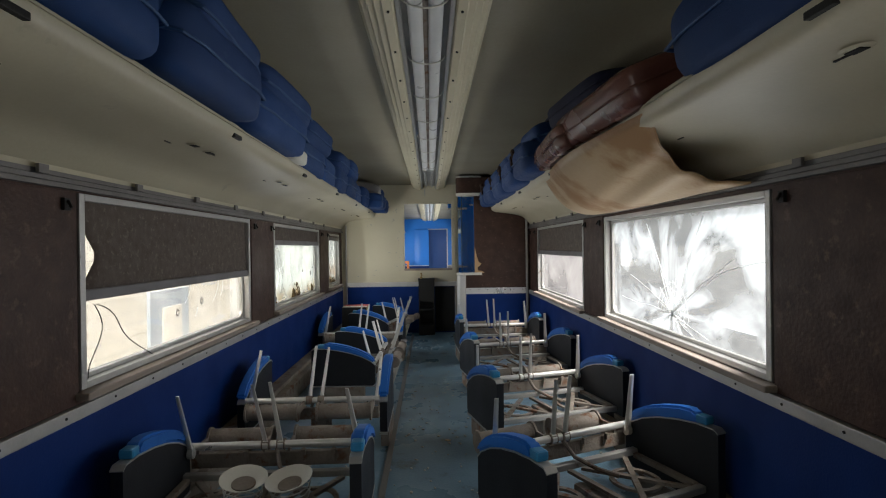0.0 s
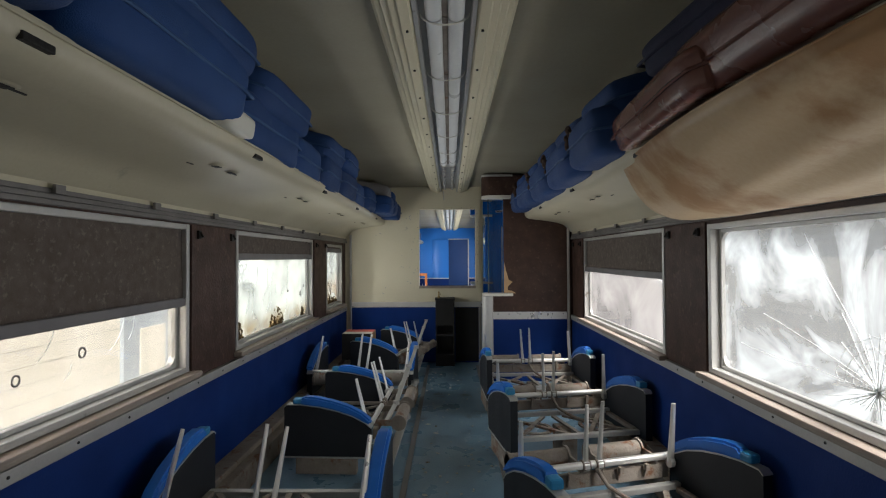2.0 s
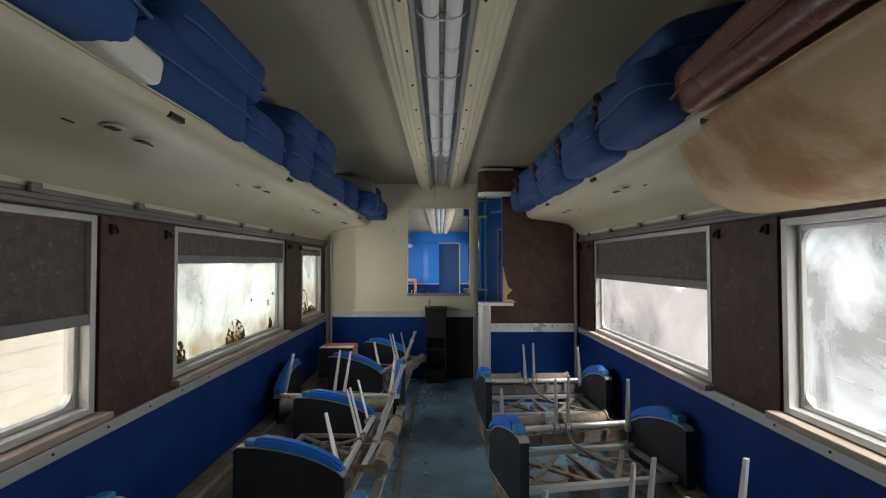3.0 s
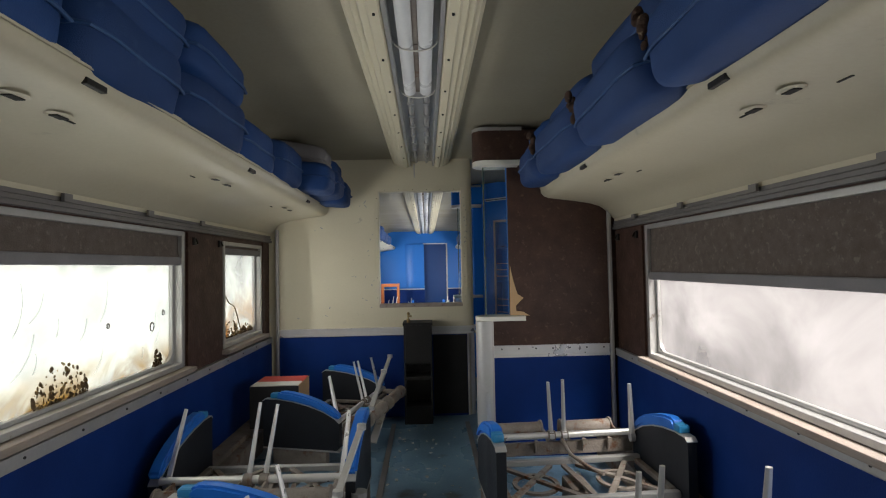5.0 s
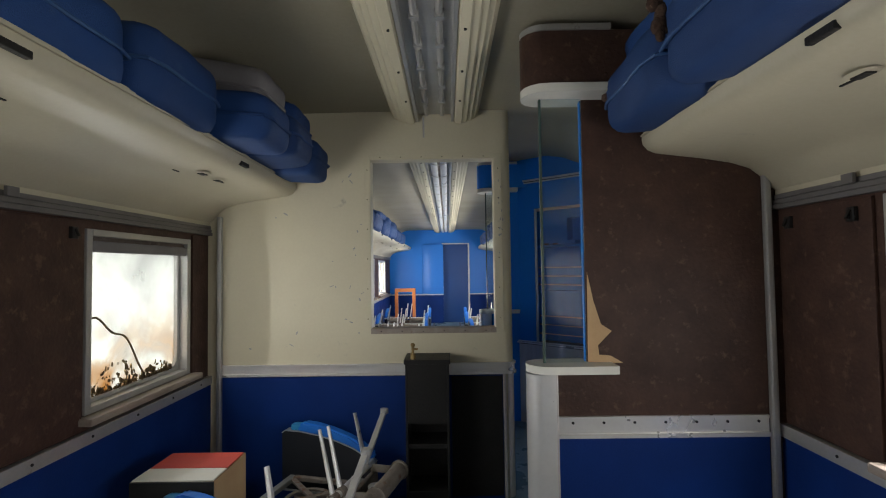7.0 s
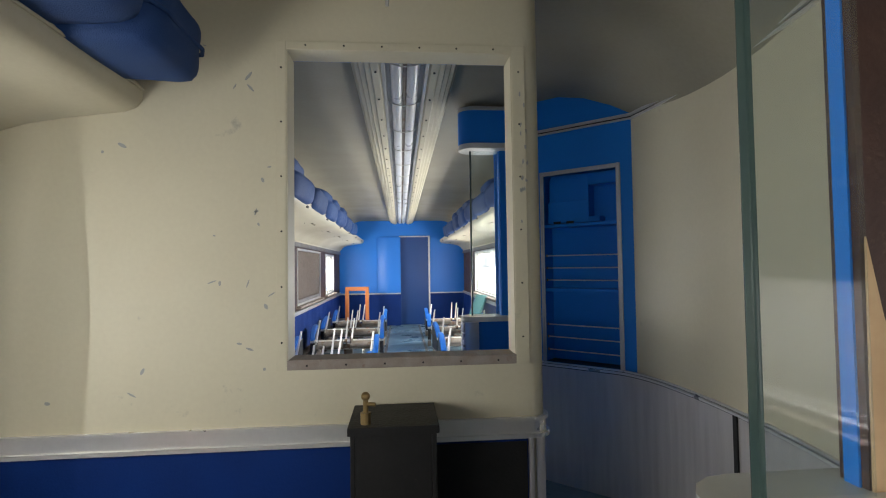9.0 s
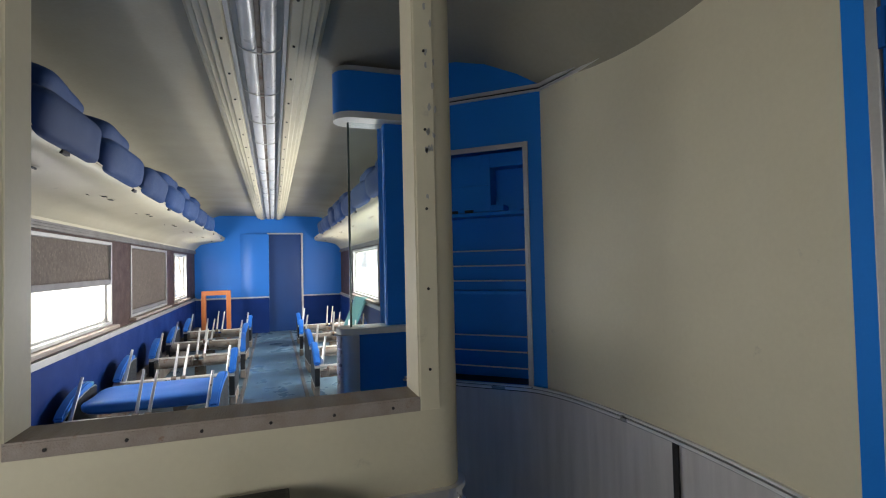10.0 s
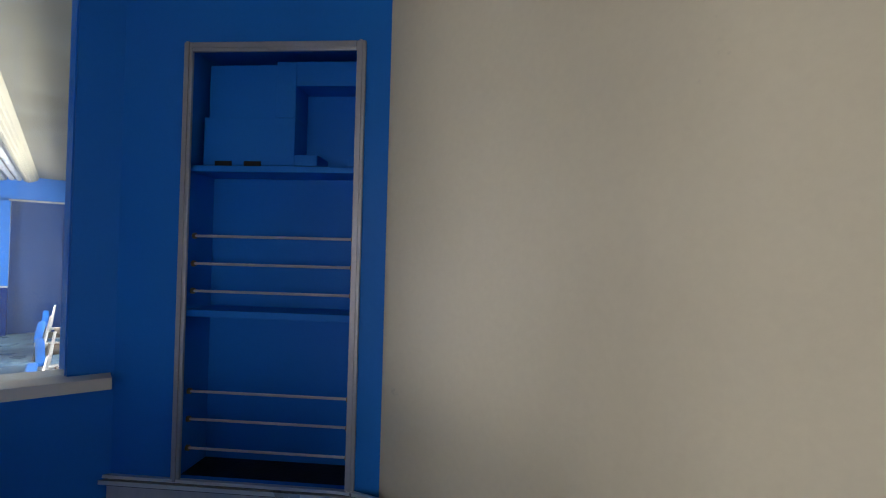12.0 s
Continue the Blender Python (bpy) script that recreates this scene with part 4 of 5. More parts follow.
first = seat("stripped twin seat frame with black panel arms and blue pads")
turned(first, pose(-1.12, 4.53, 0, 0, 0, -92))
first["label"] = "seat frame swivelled to face the aisle, its bars tangled"
TALL = Matrix.Diagonal((1, 1, 1.12, 1))
for x, y, a, sx in ((0.93, 1.46, 22, ""), (0.925, 2.71, 15, ""), (0.91, 4.04, 10, ""), (0.86, 5.31, 3, ""), (-0.82, 1.4, 1.5, ""), (-0.83, 3.35, 180, "seat frame turned to face backwards, with blue arm pads"),
                    (-0.86, 5.99, 179, "seat frame turned to face backwards, with blue arm pads"), (-1.08, 7.08, -104, "seat frame swivelled to face the aisle, its bars tangled"),
                    (0.92, 0.1, 14, ""), (-0.85, 0.1, 2, "")):
    c = copy_thing(first, pose(x, y, 0, 0, 0, a) @ (Matrix.Identity(4) if "swivelled" in sx else TALL))
    c["label"] = sx or "stripped twin seat frame with black panel arms and blue pads"
for k in range(5):
    for x, a in ((0.95, 180), (-0.85, 180)):
        if not (x > 0 and k == 0):
            c = copy_thing(first, pose(x, 11.2 + 1.25 * k, 0, 0, 0, a + 3 * ((k * 7) % 3 - 1)))
            c["label"] = "stripped seat frame with blue arm pads in the far saloon"


# slanted loose bars that lean on the swivelled seats
def loose_bar(pts, w, label):
    b = thing("loose_seat_bar", label, "metal bar", "loose seat bars")
    for p, q in zip(pts, pts[1:]):
        p, q = Vector(p), Vector(q)
        bm = B()
        bmesh.ops.create_cube(bm, size=1.0, matrix=Matrix.Translation((p + q) / 2) @ (q - p).to_track_quat("X", "Z").to_matrix().to_4x4() @ Matrix.Diagonal(((q - p).length, w, 0.014, 1)))
        bmesh.ops.bevel(bm, geom=bm.edges[:], offset=0.004, segments=1, affect="EDGES")
        rod(bm, q - Vector((0, 0, 0.014)), q + Vector((0, 0, 0.014)), w * 0.7, n=10)
        part("bar", bm, ALU, b)
    return b


for y in (4.1, 4.95, 6.3, 6.95):
    loose_bar([(-0.52, y - 0.1, 0.22), (-0.4, y + 0.2, 0.42), (-0.33, y + 0.5, 0.62)], 0.035, "flat grey metal bar leaning up from a seat frame")
for y in (3.95, 5.0, 6.75):
    loose_bar([(-0.42, y, 0.08), (-0.34, y + 0.4, 0.3)], 0.06, "broad dusty metal link beside the aisle")


# ---------- cushions stored on the racks ----------
def cushion_mesh(bm, w, l, h, wob=0.006, seed=0):
    n = 9
    r = bmesh.ops.create_cube(bm, size=2.0)
    bmesh.ops.subdivide_edges(bm, edges=bm.edges[:], cuts=n, use_grid_fill=True)
    for v in bm.verts:
        c = v.co
        q = Vector([math.copysign(abs(t) ** 1.0, t) for t in c])
        ln = (abs(q.x) ** 8 + abs(q.y) ** 8 + abs(q.z) ** 5) ** (1 / 7)
        q = q / max(ln, 0.01)
        nz = noise.noise(Vector((c.x * 1.3 + seed, c.y * 1.3, c.z))) * wob
        v.co = Vector((q.x * w / 2, q.y * l / 2, q.z * h / 2)) * (1 + nz * 6)
    return bm


def cushion(x, y, z, w, l, h, tilt=0, yaw=0, mat=None, label="", seed=0, pitch=0, piped=True):
    c = thing("seat_cushion", label or "blue cloth seat cushion lying on the luggage rack", "cushion", "stored seat cushions", pose(x, y, z, pitch, tilt, yaw))
    part("cover", cushion_mesh(B(), w, l, h, seed=seed), mat or CUSHION, c, "", True)
    if piped:
        bm = B()
        pts = []
        for a in np.linspace(0, 2 * math.pi, 33):
            ca, sa = math.cos(a), math.sin(a)
            k = (abs(ca) ** 8 + abs(sa) ** 8) ** (1 / 7)
            pts.append(Vector((ca / k * w / 2 * 1.0, sa / k * l / 2 * 1.0, h * 0.0)))
        tube(bm, pts[:-1], 0.007, 6, True)
        part("piping", bm, mat or SEAM, c, "raised seam", True)
    return c


rng = random.Random(4)
# left rack, lower and upper layers
for k, (ya, yb, out, up) in enumerate(((-1.6, -0.75, 0.0, 1), (-0.75, 0.1, 0.0, 1), (0.1, 0.95, 0.05, 1), (0.95, 1.75, 0.1, 1), (1.75, 2.68, 0.08, 1), (2.76, 3.6, 0.0, 1), (3.6, 4.2, -0.02, 0), (4.2, 4.78, 0.0, 1), (4.8, 5.44, 0.0, 1), (5.46, 6.0, -0.03, 0), (6.0, 6.5, 0.02, 0))):
    l = yb - ya
    cushion(-1.155 + out, (ya + yb) / 2, 2.16 + out * 0.3, 0.54, l, 0.27, 4 + rng.uniform(-3, 3), rng.uniform(-2, 2), seed=k)
    if up:
        cushion(-1.1 + out * 0.8 + rng.uniform(-0.02, 0.03), (ya + yb) / 2 + rng.uniform(-0.1, 0.14), 2.36, 0.48, l * 0.9, 0.2, 14 + rng.uniform(-5, 5), rng.uniform(-4, 4), seed=k + 40)
for q, (yy, zz, dx, tl) in enumerate(((6.72, 2.13, 0.05, 4), (7.08, 2.12, 0.06, -3), (7.42, 2.11, 0.07, 3), (6.8, 2.3, 0.0, 10), (7.2, 2.27, 0.02, 8))):
    cushion(-1.03 + dx, yy, zz + 0.02, 0.56, 0.36, 0.22, tl, 0, seed=70 + q, label="blue vinyl head cushion on the end of the luggage rack", mat=CUSHION if q != 3 else SHADEBAR)
cushion(-0.94, 2.66, 2.075, 0.2, 0.3, 0.09, 10, 4, WHITE, "off-white vinyl pad with a black edge on the rack", 90, piped=False)
# right rack
for q, (yy, l) in enumerate(((-0.45, 1.0), (0.58, 1.04))):
    cushion(1.12, yy, 2.17, 0.56, l, 0.28, -6, 0, seed=100 + q)
    cushion(1.2, yy - 0.1, 2.37, 0.42, l, 0.2, -14, 3, seed=110 + q)
cushion(1.0, 1.85, 2.17, 0.44, 1.05, 0.2, -22, 3, LEATHER, "glossy brown leather seat cushion on the rack", 120)
cushion(0.98, 2.58, 2.12, 0.46, 0.95, 0.17, -14, -4, LEATHER, "glossy brown leather seat cushion on the rack", 121)
cushion(1.04, 2.35, 2.34, 0.4, 0.85, 0.15, -10, 6, NAVYCLOTH, "torn dark navy cushion on the rack", 122)
for k, (ya, yb) in enumerate(((3.1, 3.7), (3.7, 4.43), (4.43, 5.2), (5.2, 6.0), (6.0, 6.56))):
    l = yb - ya
    c = cushion(1.0, (ya + yb) / 2, 2.155, 0.56, l, 0.26, -8 + rng.uniform(-4, 4), rng.uniform(-2, 2), seed=130 + k)
    # split corner seam where the foam shows
    bm = B()
    for q in range(7):
        r = rng.uniform(0.012, 0.026)
        bmesh.ops.create_icosphere(bm, subdivisions=2, radius=r, matrix=pose(-0.27 + rng.uniform(-0.012, 0.012), l / 2 - 0.03 - 0.03 * rng.random(), 0.03 + 0.018 * q, rng.uniform(0, 90), 0, rng.uniform(0, 90)) @ Matrix.Diagonal((0.7, 1, 1.3, 1)))
    part("torn_foam", bm, FOAM, c, "brown foam showing through the torn corner", True)
    cushion(1.05, (ya + yb) / 2 + rng.uniform(-0.05, 0.05) - 0.02 * (k == 4), 2.345, 0.5, l * 0.92, 0.21, -14 + rng.uniform(-5, 5), rng.uniform(-3, 3), seed=150 + k)
# far saloon
for side in (-1, 1):
    for k in range(8):
        yy = 8.5 + k * 0.92 if side < 0 else 9.75 + k * 0.85
        cushion(CX + side * 1.08, yy, 2.13, 0.48, 0.8, 0.22, -side * 9, rng.uniform(-3, 3), seed=200 + k, piped=False)
        if k % 4 != 3:
            cushion(CX + side * 1.14, yy + 0.1, 2.31, 0.42, 0.66, 0.18, -side * 14, rng.uniform(-5, 5), seed=220 + k, piped=False)

# ---------- the sagging panel over the cracked window ----------
bm = B()
NU, NV = 30, 22
grid = []
for i in range(NU + 1):
    row = []
    for j in range(NV + 1):
        u, v = i / NU, j / NV            # u along the carriage, v from the rack lip to the wall
        top = Vector((0.92, 1.36 + 1.9 * u, 2.0 - 0.02 * math.sin(math.pi * u)))
        low = Vector((1.445, 1.5 + 1.92 * u, 1.715))
        p = top.lerp(low, v)
        sag = math.sin(math.pi * v) ** 0.8 * (0.10 + 0.05 * math.sin(math.pi * u))
        p.z -= sag * (0.55 + 0.45 * u)
        p.z += 0.012 * math.sin(22 * (v - 0.4 * u)) * (1 - u) * math.sin(math.pi * v)
        p.y -= 0.12 * math.sin(math.pi * v) * (1 - u) * -1.6
        p.y += 0.14 * math.sin(math.pi * v) * u
        p.x -= 0.10 * math.sin(math.pi * min(u * 1.1, 1)) * (1 - v) ** 2
        row.append(bm.verts.new(p))
    grid.append(row)
for i in range(NU):
    for j in range(NV):
        bm.faces.new((grid[i][j], grid[i + 1][j], grid[i + 1][j + 1], grid[i][j + 1]))
hem_points = [v.co.copy() for v in grid[0]]
lip_points = [row[0].co.copy() for row in grid]
sheet = tagged(part("hanging_panel", bm, TAN, None, "", True), "stained tan vinyl lining sagging from the luggage rack to the wall", "hanging panel")
sm = sheet.modifiers.new("thickness", "SOLIDIFY")
sm.thickness = 0.006
part("hem", tube(B(), hem_points, 0.006), TAN, sheet, "rolled hem of the loose edge", True)
part("top_hem", tube(B(), lip_points, 0.005), TAN, sheet, "folded top edge", True)

# ---------- things against the cross wall and on the floor ----------
cab = thing("black_cabinet", "narrow dusty black metal cabinet with open shelves against the wall", "cabinet")
bx0, bx1, by0, by1 = -0.2, 0.06, 7.42, 7.66
for name, a in (("side", (bx0, bx0 + 0.015, by0, by1, 0, 0.9)), ("side", (bx1 - 0.015, bx1, by0, by1, 0, 0.9)), ("back", (bx0 + 0.015, bx1 - 0.015, by1 - 0.015, by1, 0, 0.9)), ("top", (bx0 - 0.008, bx1 + 0.008, by0 - 0.01, by1, 0.9, 0.925)),
                ("front_panel", (bx0 + 0.015, bx1 - 0.015, by0, by0 + 0.015, 0.56, 0.9)), ("shelf", (bx0 + 0.015, bx1 - 0.015, by0 + 0.01, by1 - 0.015, 0.4, 0.43)), ("shelf", (bx0 + 0.015, bx1 - 0.015, by0 + 0.01, by1 - 0.015, 0.545, 0.56)), ("plinth", (bx0 + 0.015, bx1 - 0.015, by0, by1 - 0.015, 0.0, 0.16))):
    bm = B()
    box(bm, *a, 0.003)
    part(name, bm, BLACK, cab)
tap = thing("brass_tap", "small tarnished brass tap standing on the cabinet", "tap")
bm = B()
rod(bm, (-0.155, 7.45, 0.925), (-0.155, 7.45, 0.96), 0.016)
rod(bm, (-0.155, 7.45, 0.96), (-0.155, 7.45, 1.0), 0.008)
part("stem", bm, BRASS, tap)
bm = B()
bmesh.ops.create_uvsphere(bm, u_segments=12, v_segments=8, radius=0.014, matrix=Matrix.Translation((-0.155, 7.45, 1.008)))
rod(bm, (-0.155, 7.45, 0.985), (-0.125, 7.44, 0.985), 0.006)
part("knob", bm, BRASS, tap)
CARTON_X = -0.05
carton = thing("cardboard_box", "open cardboard carton with red printed flaps on the heater casing", "cardboard box")
for name, a, m in (("side", (-1.26, -0.9, 6.6, 6.61, 0.26, 0.57), BLACK), ("side", (-1.26, -0.9, 6.93, 6.94, 0.26, 0.57), CARD), ("side", (-1.26, -1.25, 6.61, 6.93, 0.26, 0.57), CARD), ("side", (-0.91, -0.9, 6.61, 6.93, 0.26, 0.57), CARD), ("base", (-1.25, -0.91, 6.61, 6.93, 0.26, 0.27), CARD), ("flap", (-1.255, -0.905, 6.61, 6.74, 0.571, 0.576), WHITE), ("flap", (-1.255, -0.905, 6.745, 6.93, 0.571, 0.576), RED)):
    bm = B()
    box(bm, a[0] + CARTON_X, a[1] + CARTON_X, *a[2:])
    part(name, bm, m, carton)
for k, (x, y) in enumerate(((-0.915, 1.7), (-0.67, 1.69))):
    sp = thing("coil_spring_dish", "pale dish on a wire coil lying in the seat frame", "wire coil", "coil dishes", pose(x, y, 0.215, 8, 6 - 12 * k, 0))
    bm = B()
    prof = [(0.0, 0.1), (0.05, 0.1), (0.06, 0.105), (0.105, 0.14), (0.11, 0.145), (0.103, 0.145), (0.058, 0.112), (0.0, 0.108)]
    vs = [bm.verts.new((u, 0, z)) for u, z in prof]
    es = [bm.edges.new((a, b)) for a, b in zip(vs, vs[1:])]
    bmesh.ops.spin(bm, geom=vs + es, cent=(0, 0, 0), axis=(0, 0, 1), angle=2 * math.pi, steps=28)
    bmesh.ops.remove_doubles(bm, verts=bm.verts[:], dist=0.0005)
    part("dish", bm, WHITE, sp, "pale dusty dish", True)
    bm = B()
    rod(bm, (0, 0, 0.112), (0, 0, 0.118), 0.055, n=20)
    part("rust_core", bm, RUSTY, sp, "rusted centre")
    bm = B()
    pts = [Vector(((0.1 - 0.004 * i / 8) * math.cos(i * 0.6), (0.1 - 0.004 * i / 8) * math.sin(i * 0.6), 0.13 - i * 0.0026)) for i in range(50)]
    tube(bm, pts, 0.0035)
    part("wire_coil", bm, ALU, sp, "grey wire coil", True)
frame_or = thing("orange_frame", "orange wooden frame standing in the far saloon", "wooden frame")
for a in ((-1.3, -1.22, 0.2, 0.95), (-0.85, -0.77, 0.2, 0.95), (-1.22, -0.85, 0.86, 0.95)):
    bm = B()
    box(bm, a[0], a[1], 17.2, 17.3, 0.0 if a[2] < 0.5 else a[2], a[3], 0.006)
    part("rail", bm, ORANGE, frame_or)
# crumbs of plaster and paint on the floor
bm = B()
for k in range(420):
    x, y = rng.uniform(-0.35, 0.4), rng.uniform(0.5, 7.5)
    if rng.random() < 0.35:
        x = rng.choice((-1, 1)) * rng.uniform(0.4, 1.2)
    r = rng.uniform(0.003, 0.012)
    bmesh.ops.create_cube(bm, size=1.0, matrix=pose(x, y, r * 0.25, rng.uniform(0, 30), 0, rng.uniform(0, 180)) @ Matrix.Diagonal((r * 2, r * rng.uniform(0.7, 2), r * 0.6, 1)))
tagged(part("floor_crumbs", bm, DUST), "pale crumbs of plaster and paint on the floor", "debris", "", "stuff")

# ---------- cracks in the broken window ----------
cracks = thing("window_cracks", "white star of cracks in the broken window pane", "cracks")
cr = random.Random(11)
cyc, czc = 2.43, 1.0
for k in range(46):
    a = 2 * math.pi * k / 46 + cr.uniform(-0.06, 0.06)
    p = Vector((XR + 0.054, cyc, czc))
    ln = cr.choice((0.14, 0.2, 0.26, 0.9)) * cr.uniform(0.7, 1.2)
    bm = B()
    steps = max(4, int(ln / 0.05))
    line = [p.copy()]
    for i in range(steps):
        a += cr.uniform(-0.12, 0.12)
        q = p + Vector((0, math.cos(a), math.sin(a))) * (ln / steps)
        if not (1.5 < q.y < 3.39 and 0.9 < q.z < 1.61):
            break
        line.append(q)
        p = q
    if len(line) > 1:
        tube(bm, line, 0.0014, 5)
        part("crack", bm, CRACK, cracks)
    else:
        bm.free()
for r in (0.05, 0.08, 0.11, 0.15, 0.19):
    bm = B()
    pts = [Vector((XR + 0.054, cyc + r * math.cos(a) * cr.uniform(0.92, 1.08), max(czc + r * math.sin(a) * cr.uniform(0.92, 1.08), 0.94))) for a in np.linspace(0, 2 * math.pi, 30)]
    tube(bm, pts[:cr.randint(16, 28)], 0.0012, 5)
    part("ring_crack", bm, CRACK, cracks)

# ---------- outside ----------
bm = B()
box(bm, -600, 600, -600, 600, -1.35, -1.25)
structure("ground", bm, GROUND, "pale gravel ground beside the carriage", "ground")
house = thing("outside_building", "pale rendered building wall with a grey-blue door close to the carriage", "building")
bm = B()
box(bm, -5.2, -4.7, -12, 11, -1.25, 2.2)
part("wall", bm, OUTWALL, house)
bm = B()
box(bm, -4.7, -4.64, 7.6, 8.9, -1.25, 0.75, 0.01)
od = part("door", bm, OUTDOOR, house)
bm = B()
box(bm, -4.638, -4.62, 7.95, 8.6, -0.4, 0.45, 0.01)
part("door_window", bm, OUTWALL, od)

# ---------- small things ----------
cord = tagged(part("electric_wire", tube(B(), [(XL - 0.02, 1.6 + 0.3 * t + 0.12 * t * t + 0.03 * math.sin(7 * t), 1.2 - 0.32 * t ** 1.3) for t in np.linspace(0, 1.15, 14)], 0.0025), DARK, None, "", True), "thin dark wire hanging down the window from the blind", "wire", "loose wires")
tagged(part("electric_wire", tube(B(), [(XL - 0.02, 1.585 + 0.05 * math.sin(5 * t), 1.2 - 0.33 * t) for t in np.linspace(0, 1, 12)], 0.0025), DARK, None, "", True), "thin dark wire hanging down the window from the blind", "wire", "loose wires")
wire = tagged(part("dangling_strip", tube(B(), [(CX - 0.07, 7.55 + 0.04 * t, 2.42 - 0.12 * t) for t in np.linspace(0, 1, 5)], 0.006), ALU), "loose metal strip dangling from the light trough", "metal strip")
for y, z, r in ((5.74, 1.13, 0.02), (2.38, 1.06, 0.016), (2.70, 1.10, 0.018), (5.35, 1.18, 0.01), (5.86, 1.2, 0.012)):
    chip = tagged(part("pane_hole", tube(B(), [(XL - 0.052, y + r * math.cos(a), z + r * 1.2 * math.sin(a)) for a in np.linspace(0, 2 * math.pi, 14)[:-1]], 0.004, 6, True), SHADEBAR, None, "", True), "small ringed stone hole in the window pane", "hole", "pane holes")
# scratches that catch the light
sc = random.Random(5)
for wy, wz, n in ((4.7, 1.15, 9), (5.5, 1.1, 6), (2.7, 1.0, 4)):
    for k in range(n):
        y, z, a = wy + sc.uniform(-0.35, 0.35), wz + sc.uniform(-0.15, 0.12), sc.uniform(0.5, 1.0)
        ln = sc.uniform(0.06, 0.22)
        tagged(part("scratch", tube(B(), [(XL - 0.054, y + ln * t * math.cos(a + 0.5 * t), z + ln * t * math.sin(a + 0.5 * t)) for t in np.linspace(0, 1, 6)], 0.0012, 4), CRACK), "pale curved scratch in the window pane", "scratch", "pane scratches")
# clumps of mould and dead leaves at the foot of the panes
mould = random.Random(8)
for y0, y1, z0, hgt in ((4.88, 5.2, 0.9, 0.17), (5.75, 5.83, 0.9, 0.1), (4.2, 4.3, 0.9, 0.12), (6.7, 7.03, 0.91, 0.14), (7.05, 7.34, 0.91, 0.07)):
    bm = B()
    for k in range(150):
        u = mould.random()
        y = y0 + (y1 - y0) * u
        h = hgt * math.sin(math.pi * (0.1 + 0.8 * u)) * mould.random() ** 2.4
        r = mould.uniform(0.004, 0.014)
        bmesh.ops.create_icosphere(bm, subdivisions=1, radius=r, matrix=pose(XL - 0.05, y, z0 + h, mould.uniform(0, 90), 0, mould.uniform(0, 90)) @ Matrix.Diagonal((0.3, mould.uniform(0.6, 1.8), mould.uniform(0.5, 1.4), 1)))
    tagged(part("mould_clump", bm, MOULD), "dark brown clump of mould and dead leaves at the foot of the pane", "mould", "", "stuff")
# pale curling twig behind the small window
tagged(part("dry_vine", tube(B(), [(XL - 0.045, 6.66 + 0.42 * t, 1.25 - 0.3 * t ** 2 + 0.02 * math.sin(12 * t)) for t in np.linspace(0, 1, 16)], 0.005), MOULD, None, "", True), "dry dark vine grown across the small window", "vine")
leaner = thing("leaning_board", "pale teal board leaning among the far seats", "board", "", pose(1.02, 14.6, 0.0, 0, 24, 10))
bm = B()
box(bm, -0.02, 0.02, -0.25, 0.25, 0.0, 0.95, 0.005)
part("board", bm, TEAL, leaner)
slab = thing("blue_seat_panel", "flat blue seat cushion lying on a far seat frame", "cushion", "", pose(-0.83, 11.0, 0.41))
part("cover", cushion_mesh(B(), 0.9, 0.6, 0.1, seed=300), PAD, slab, "", True)
# block joints of the outside wall
for z in np.arange(-0.9, 2.1, 0.2):
    bm = B()
    box(bm, -4.7, -4.697, -3, 10.9, z, z + 0.004)
    part("mortar_joint", bm, GROUND, house)
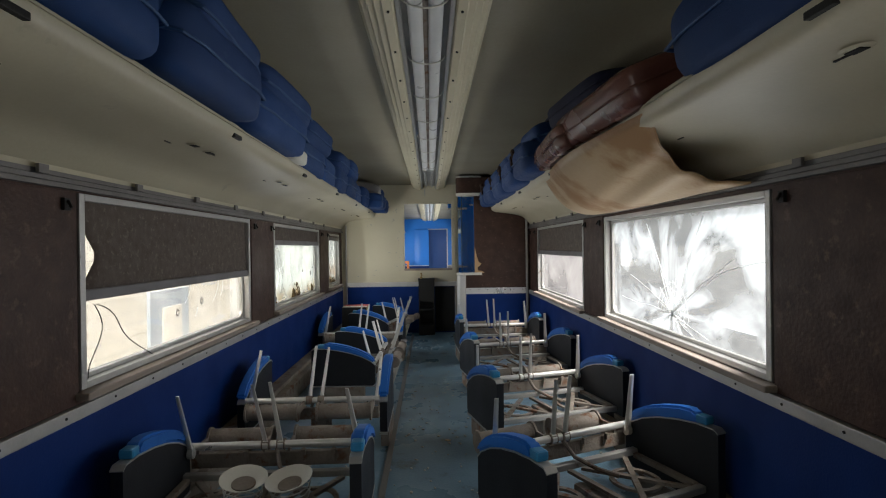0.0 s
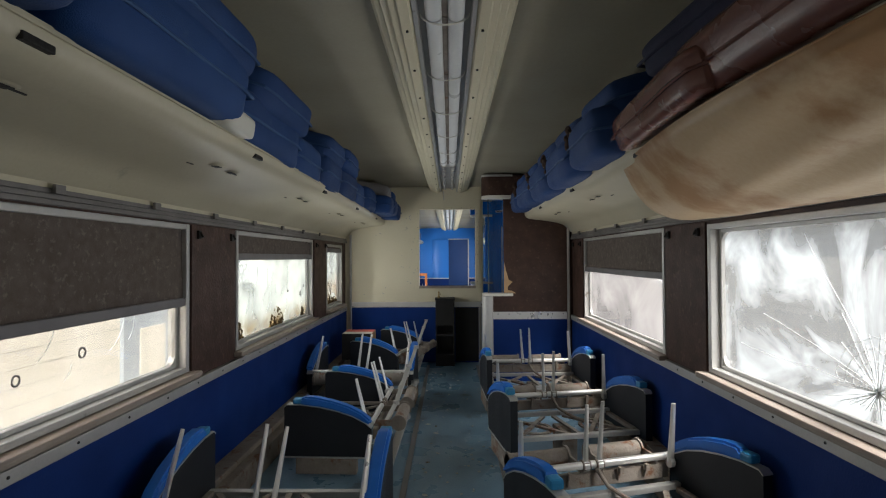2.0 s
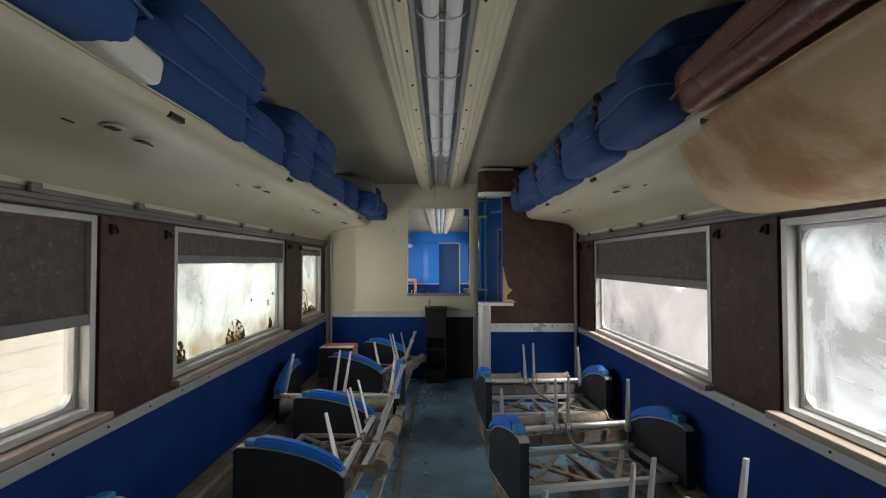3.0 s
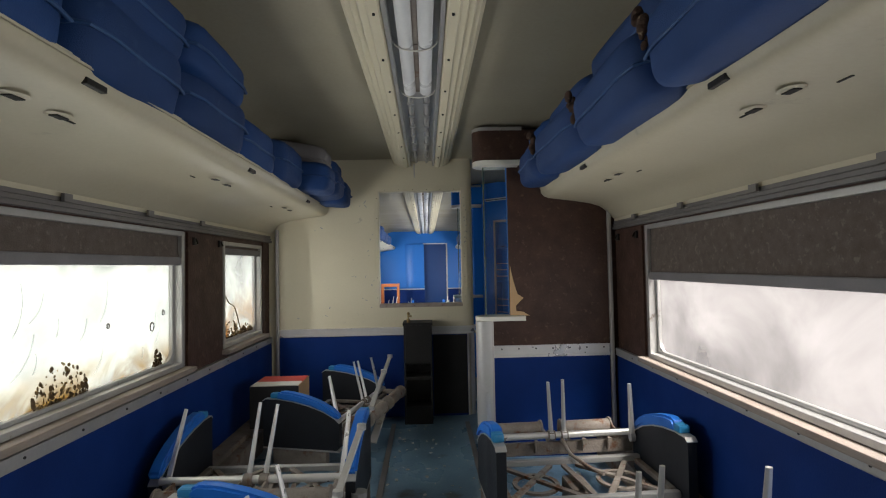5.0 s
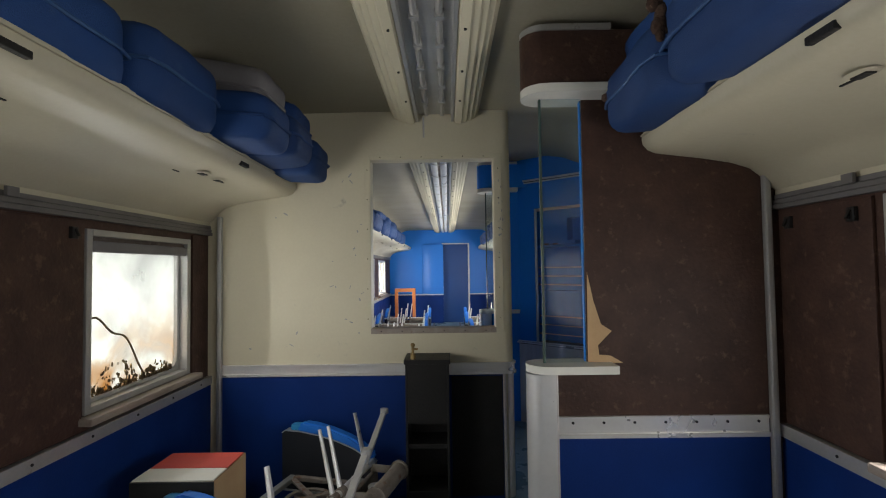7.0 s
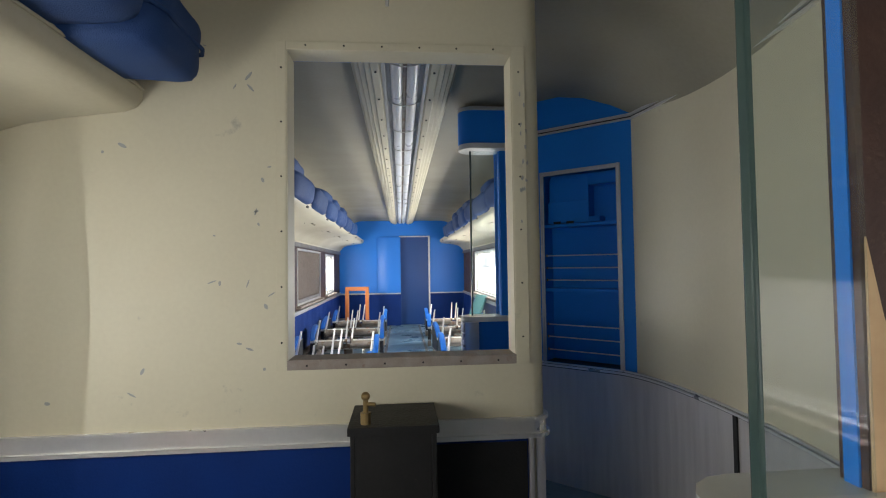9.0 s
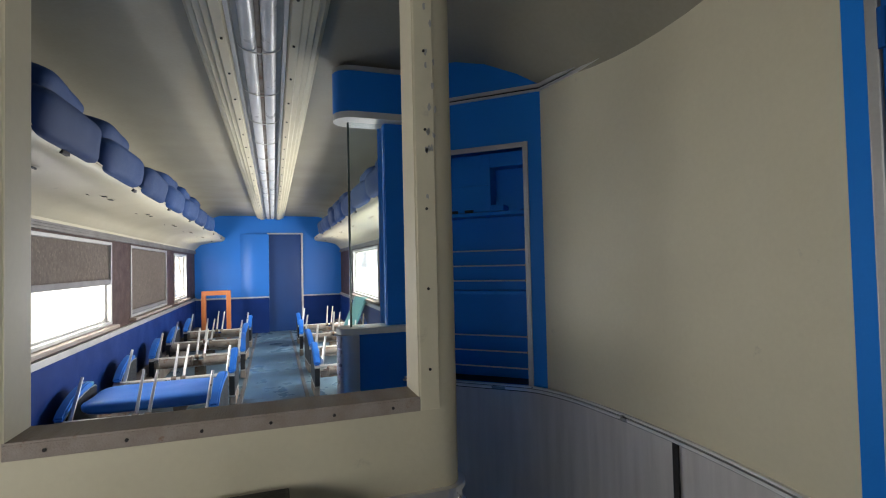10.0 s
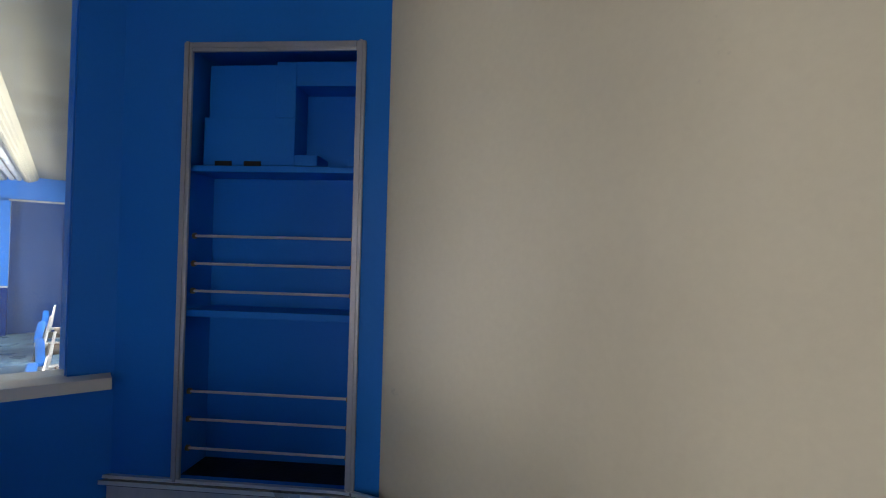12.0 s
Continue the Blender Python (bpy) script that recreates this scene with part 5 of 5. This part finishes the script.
# screws along the dado rails and sills
for x, s, ya, yb in ((XL, 1, 0.4, 7.6), (XR, -1, 0.4, 6.55)):
    for y in np.arange(ya, yb, 0.31):
        bm = B()
        rod(bm, (x + s * 0.032, y, DADO), (x + s * 0.035, y, DADO), 0.006, n=8)
        tagged(part("rail_screw", bm, BLACK), "dark screw head in the dado rail", "screw", "rail screws")
# scuffs and dents where the paint has gone from the opening frame
sf = random.Random(3)
for k in range(16):
    z, cx0 = sf.uniform(1.55, 2.1), 0.41 + sf.uniform(-0.014, 0.014)
    bm = B()
    pts = [(cx0 + sf.uniform(0.002, 0.005) * math.cos(a), z + sf.uniform(0.004, 0.012) * math.sin(a)) for a in np.linspace(0, 2 * math.pi, 9)[:-1]]
    prism(bm, pts, "y", BACK_Y - 0.0075, BACK_Y - 0.0062)
    part("paint_chip", bm, CHIP, back)

# scraps and dead leaves under the seats
lv = random.Random(21)
for k in range(46):
    x = lv.choice((lv.uniform(-1.25, -0.4), lv.uniform(0.45, 1.3), lv.uniform(-0.25, 0.3)))
    y = lv.uniform(1.2, 7.2)
    r = lv.uniform(0.012, 0.035)
    bm = B()
    prism(bm, [(r * math.cos(a) * lv.uniform(0.6, 1.2), r * 0.6 * math.sin(a) * lv.uniform(0.6, 1.2)) for a in np.linspace(0, 2 * math.pi, 8)[:-1]], "z", 0.001, 0.004)
    sc_ob = tagged(part("floor_scrap", bm, lv.choice((CARD, DUST, MOULD, WHITE))), "small curled scrap lying on the carriage floor", "scrap", "floor scraps")
    sc_ob.matrix_basis = pose(x, y, 0.002, lv.uniform(0, 6), lv.uniform(0, 6), lv.uniform(0, 360))
# dents and scuffs on the cream cross wall
for k in range(26):
    x, z = lv.choice((lv.uniform(-0.62, -0.47), lv.uniform(-1.3, -0.5))), lv.uniform(0.95, 2.3)
    a0, w, h = lv.uniform(0, 3), lv.uniform(0.004, 0.02), lv.uniform(0.002, 0.006)
    bm = B()
    prism(bm, [(x + w * math.cos(t) * math.cos(a0) - h * math.sin(t) * math.sin(a0), z + w * math.cos(t) * math.sin(a0) + h * math.sin(t) * math.cos(a0)) for t in np.linspace(0, 2 * math.pi, 9)[:-1]], "y", BACK_Y - 0.0012, BACK_Y - 0.0003)
    part("scuff", bm, CHIP, back)
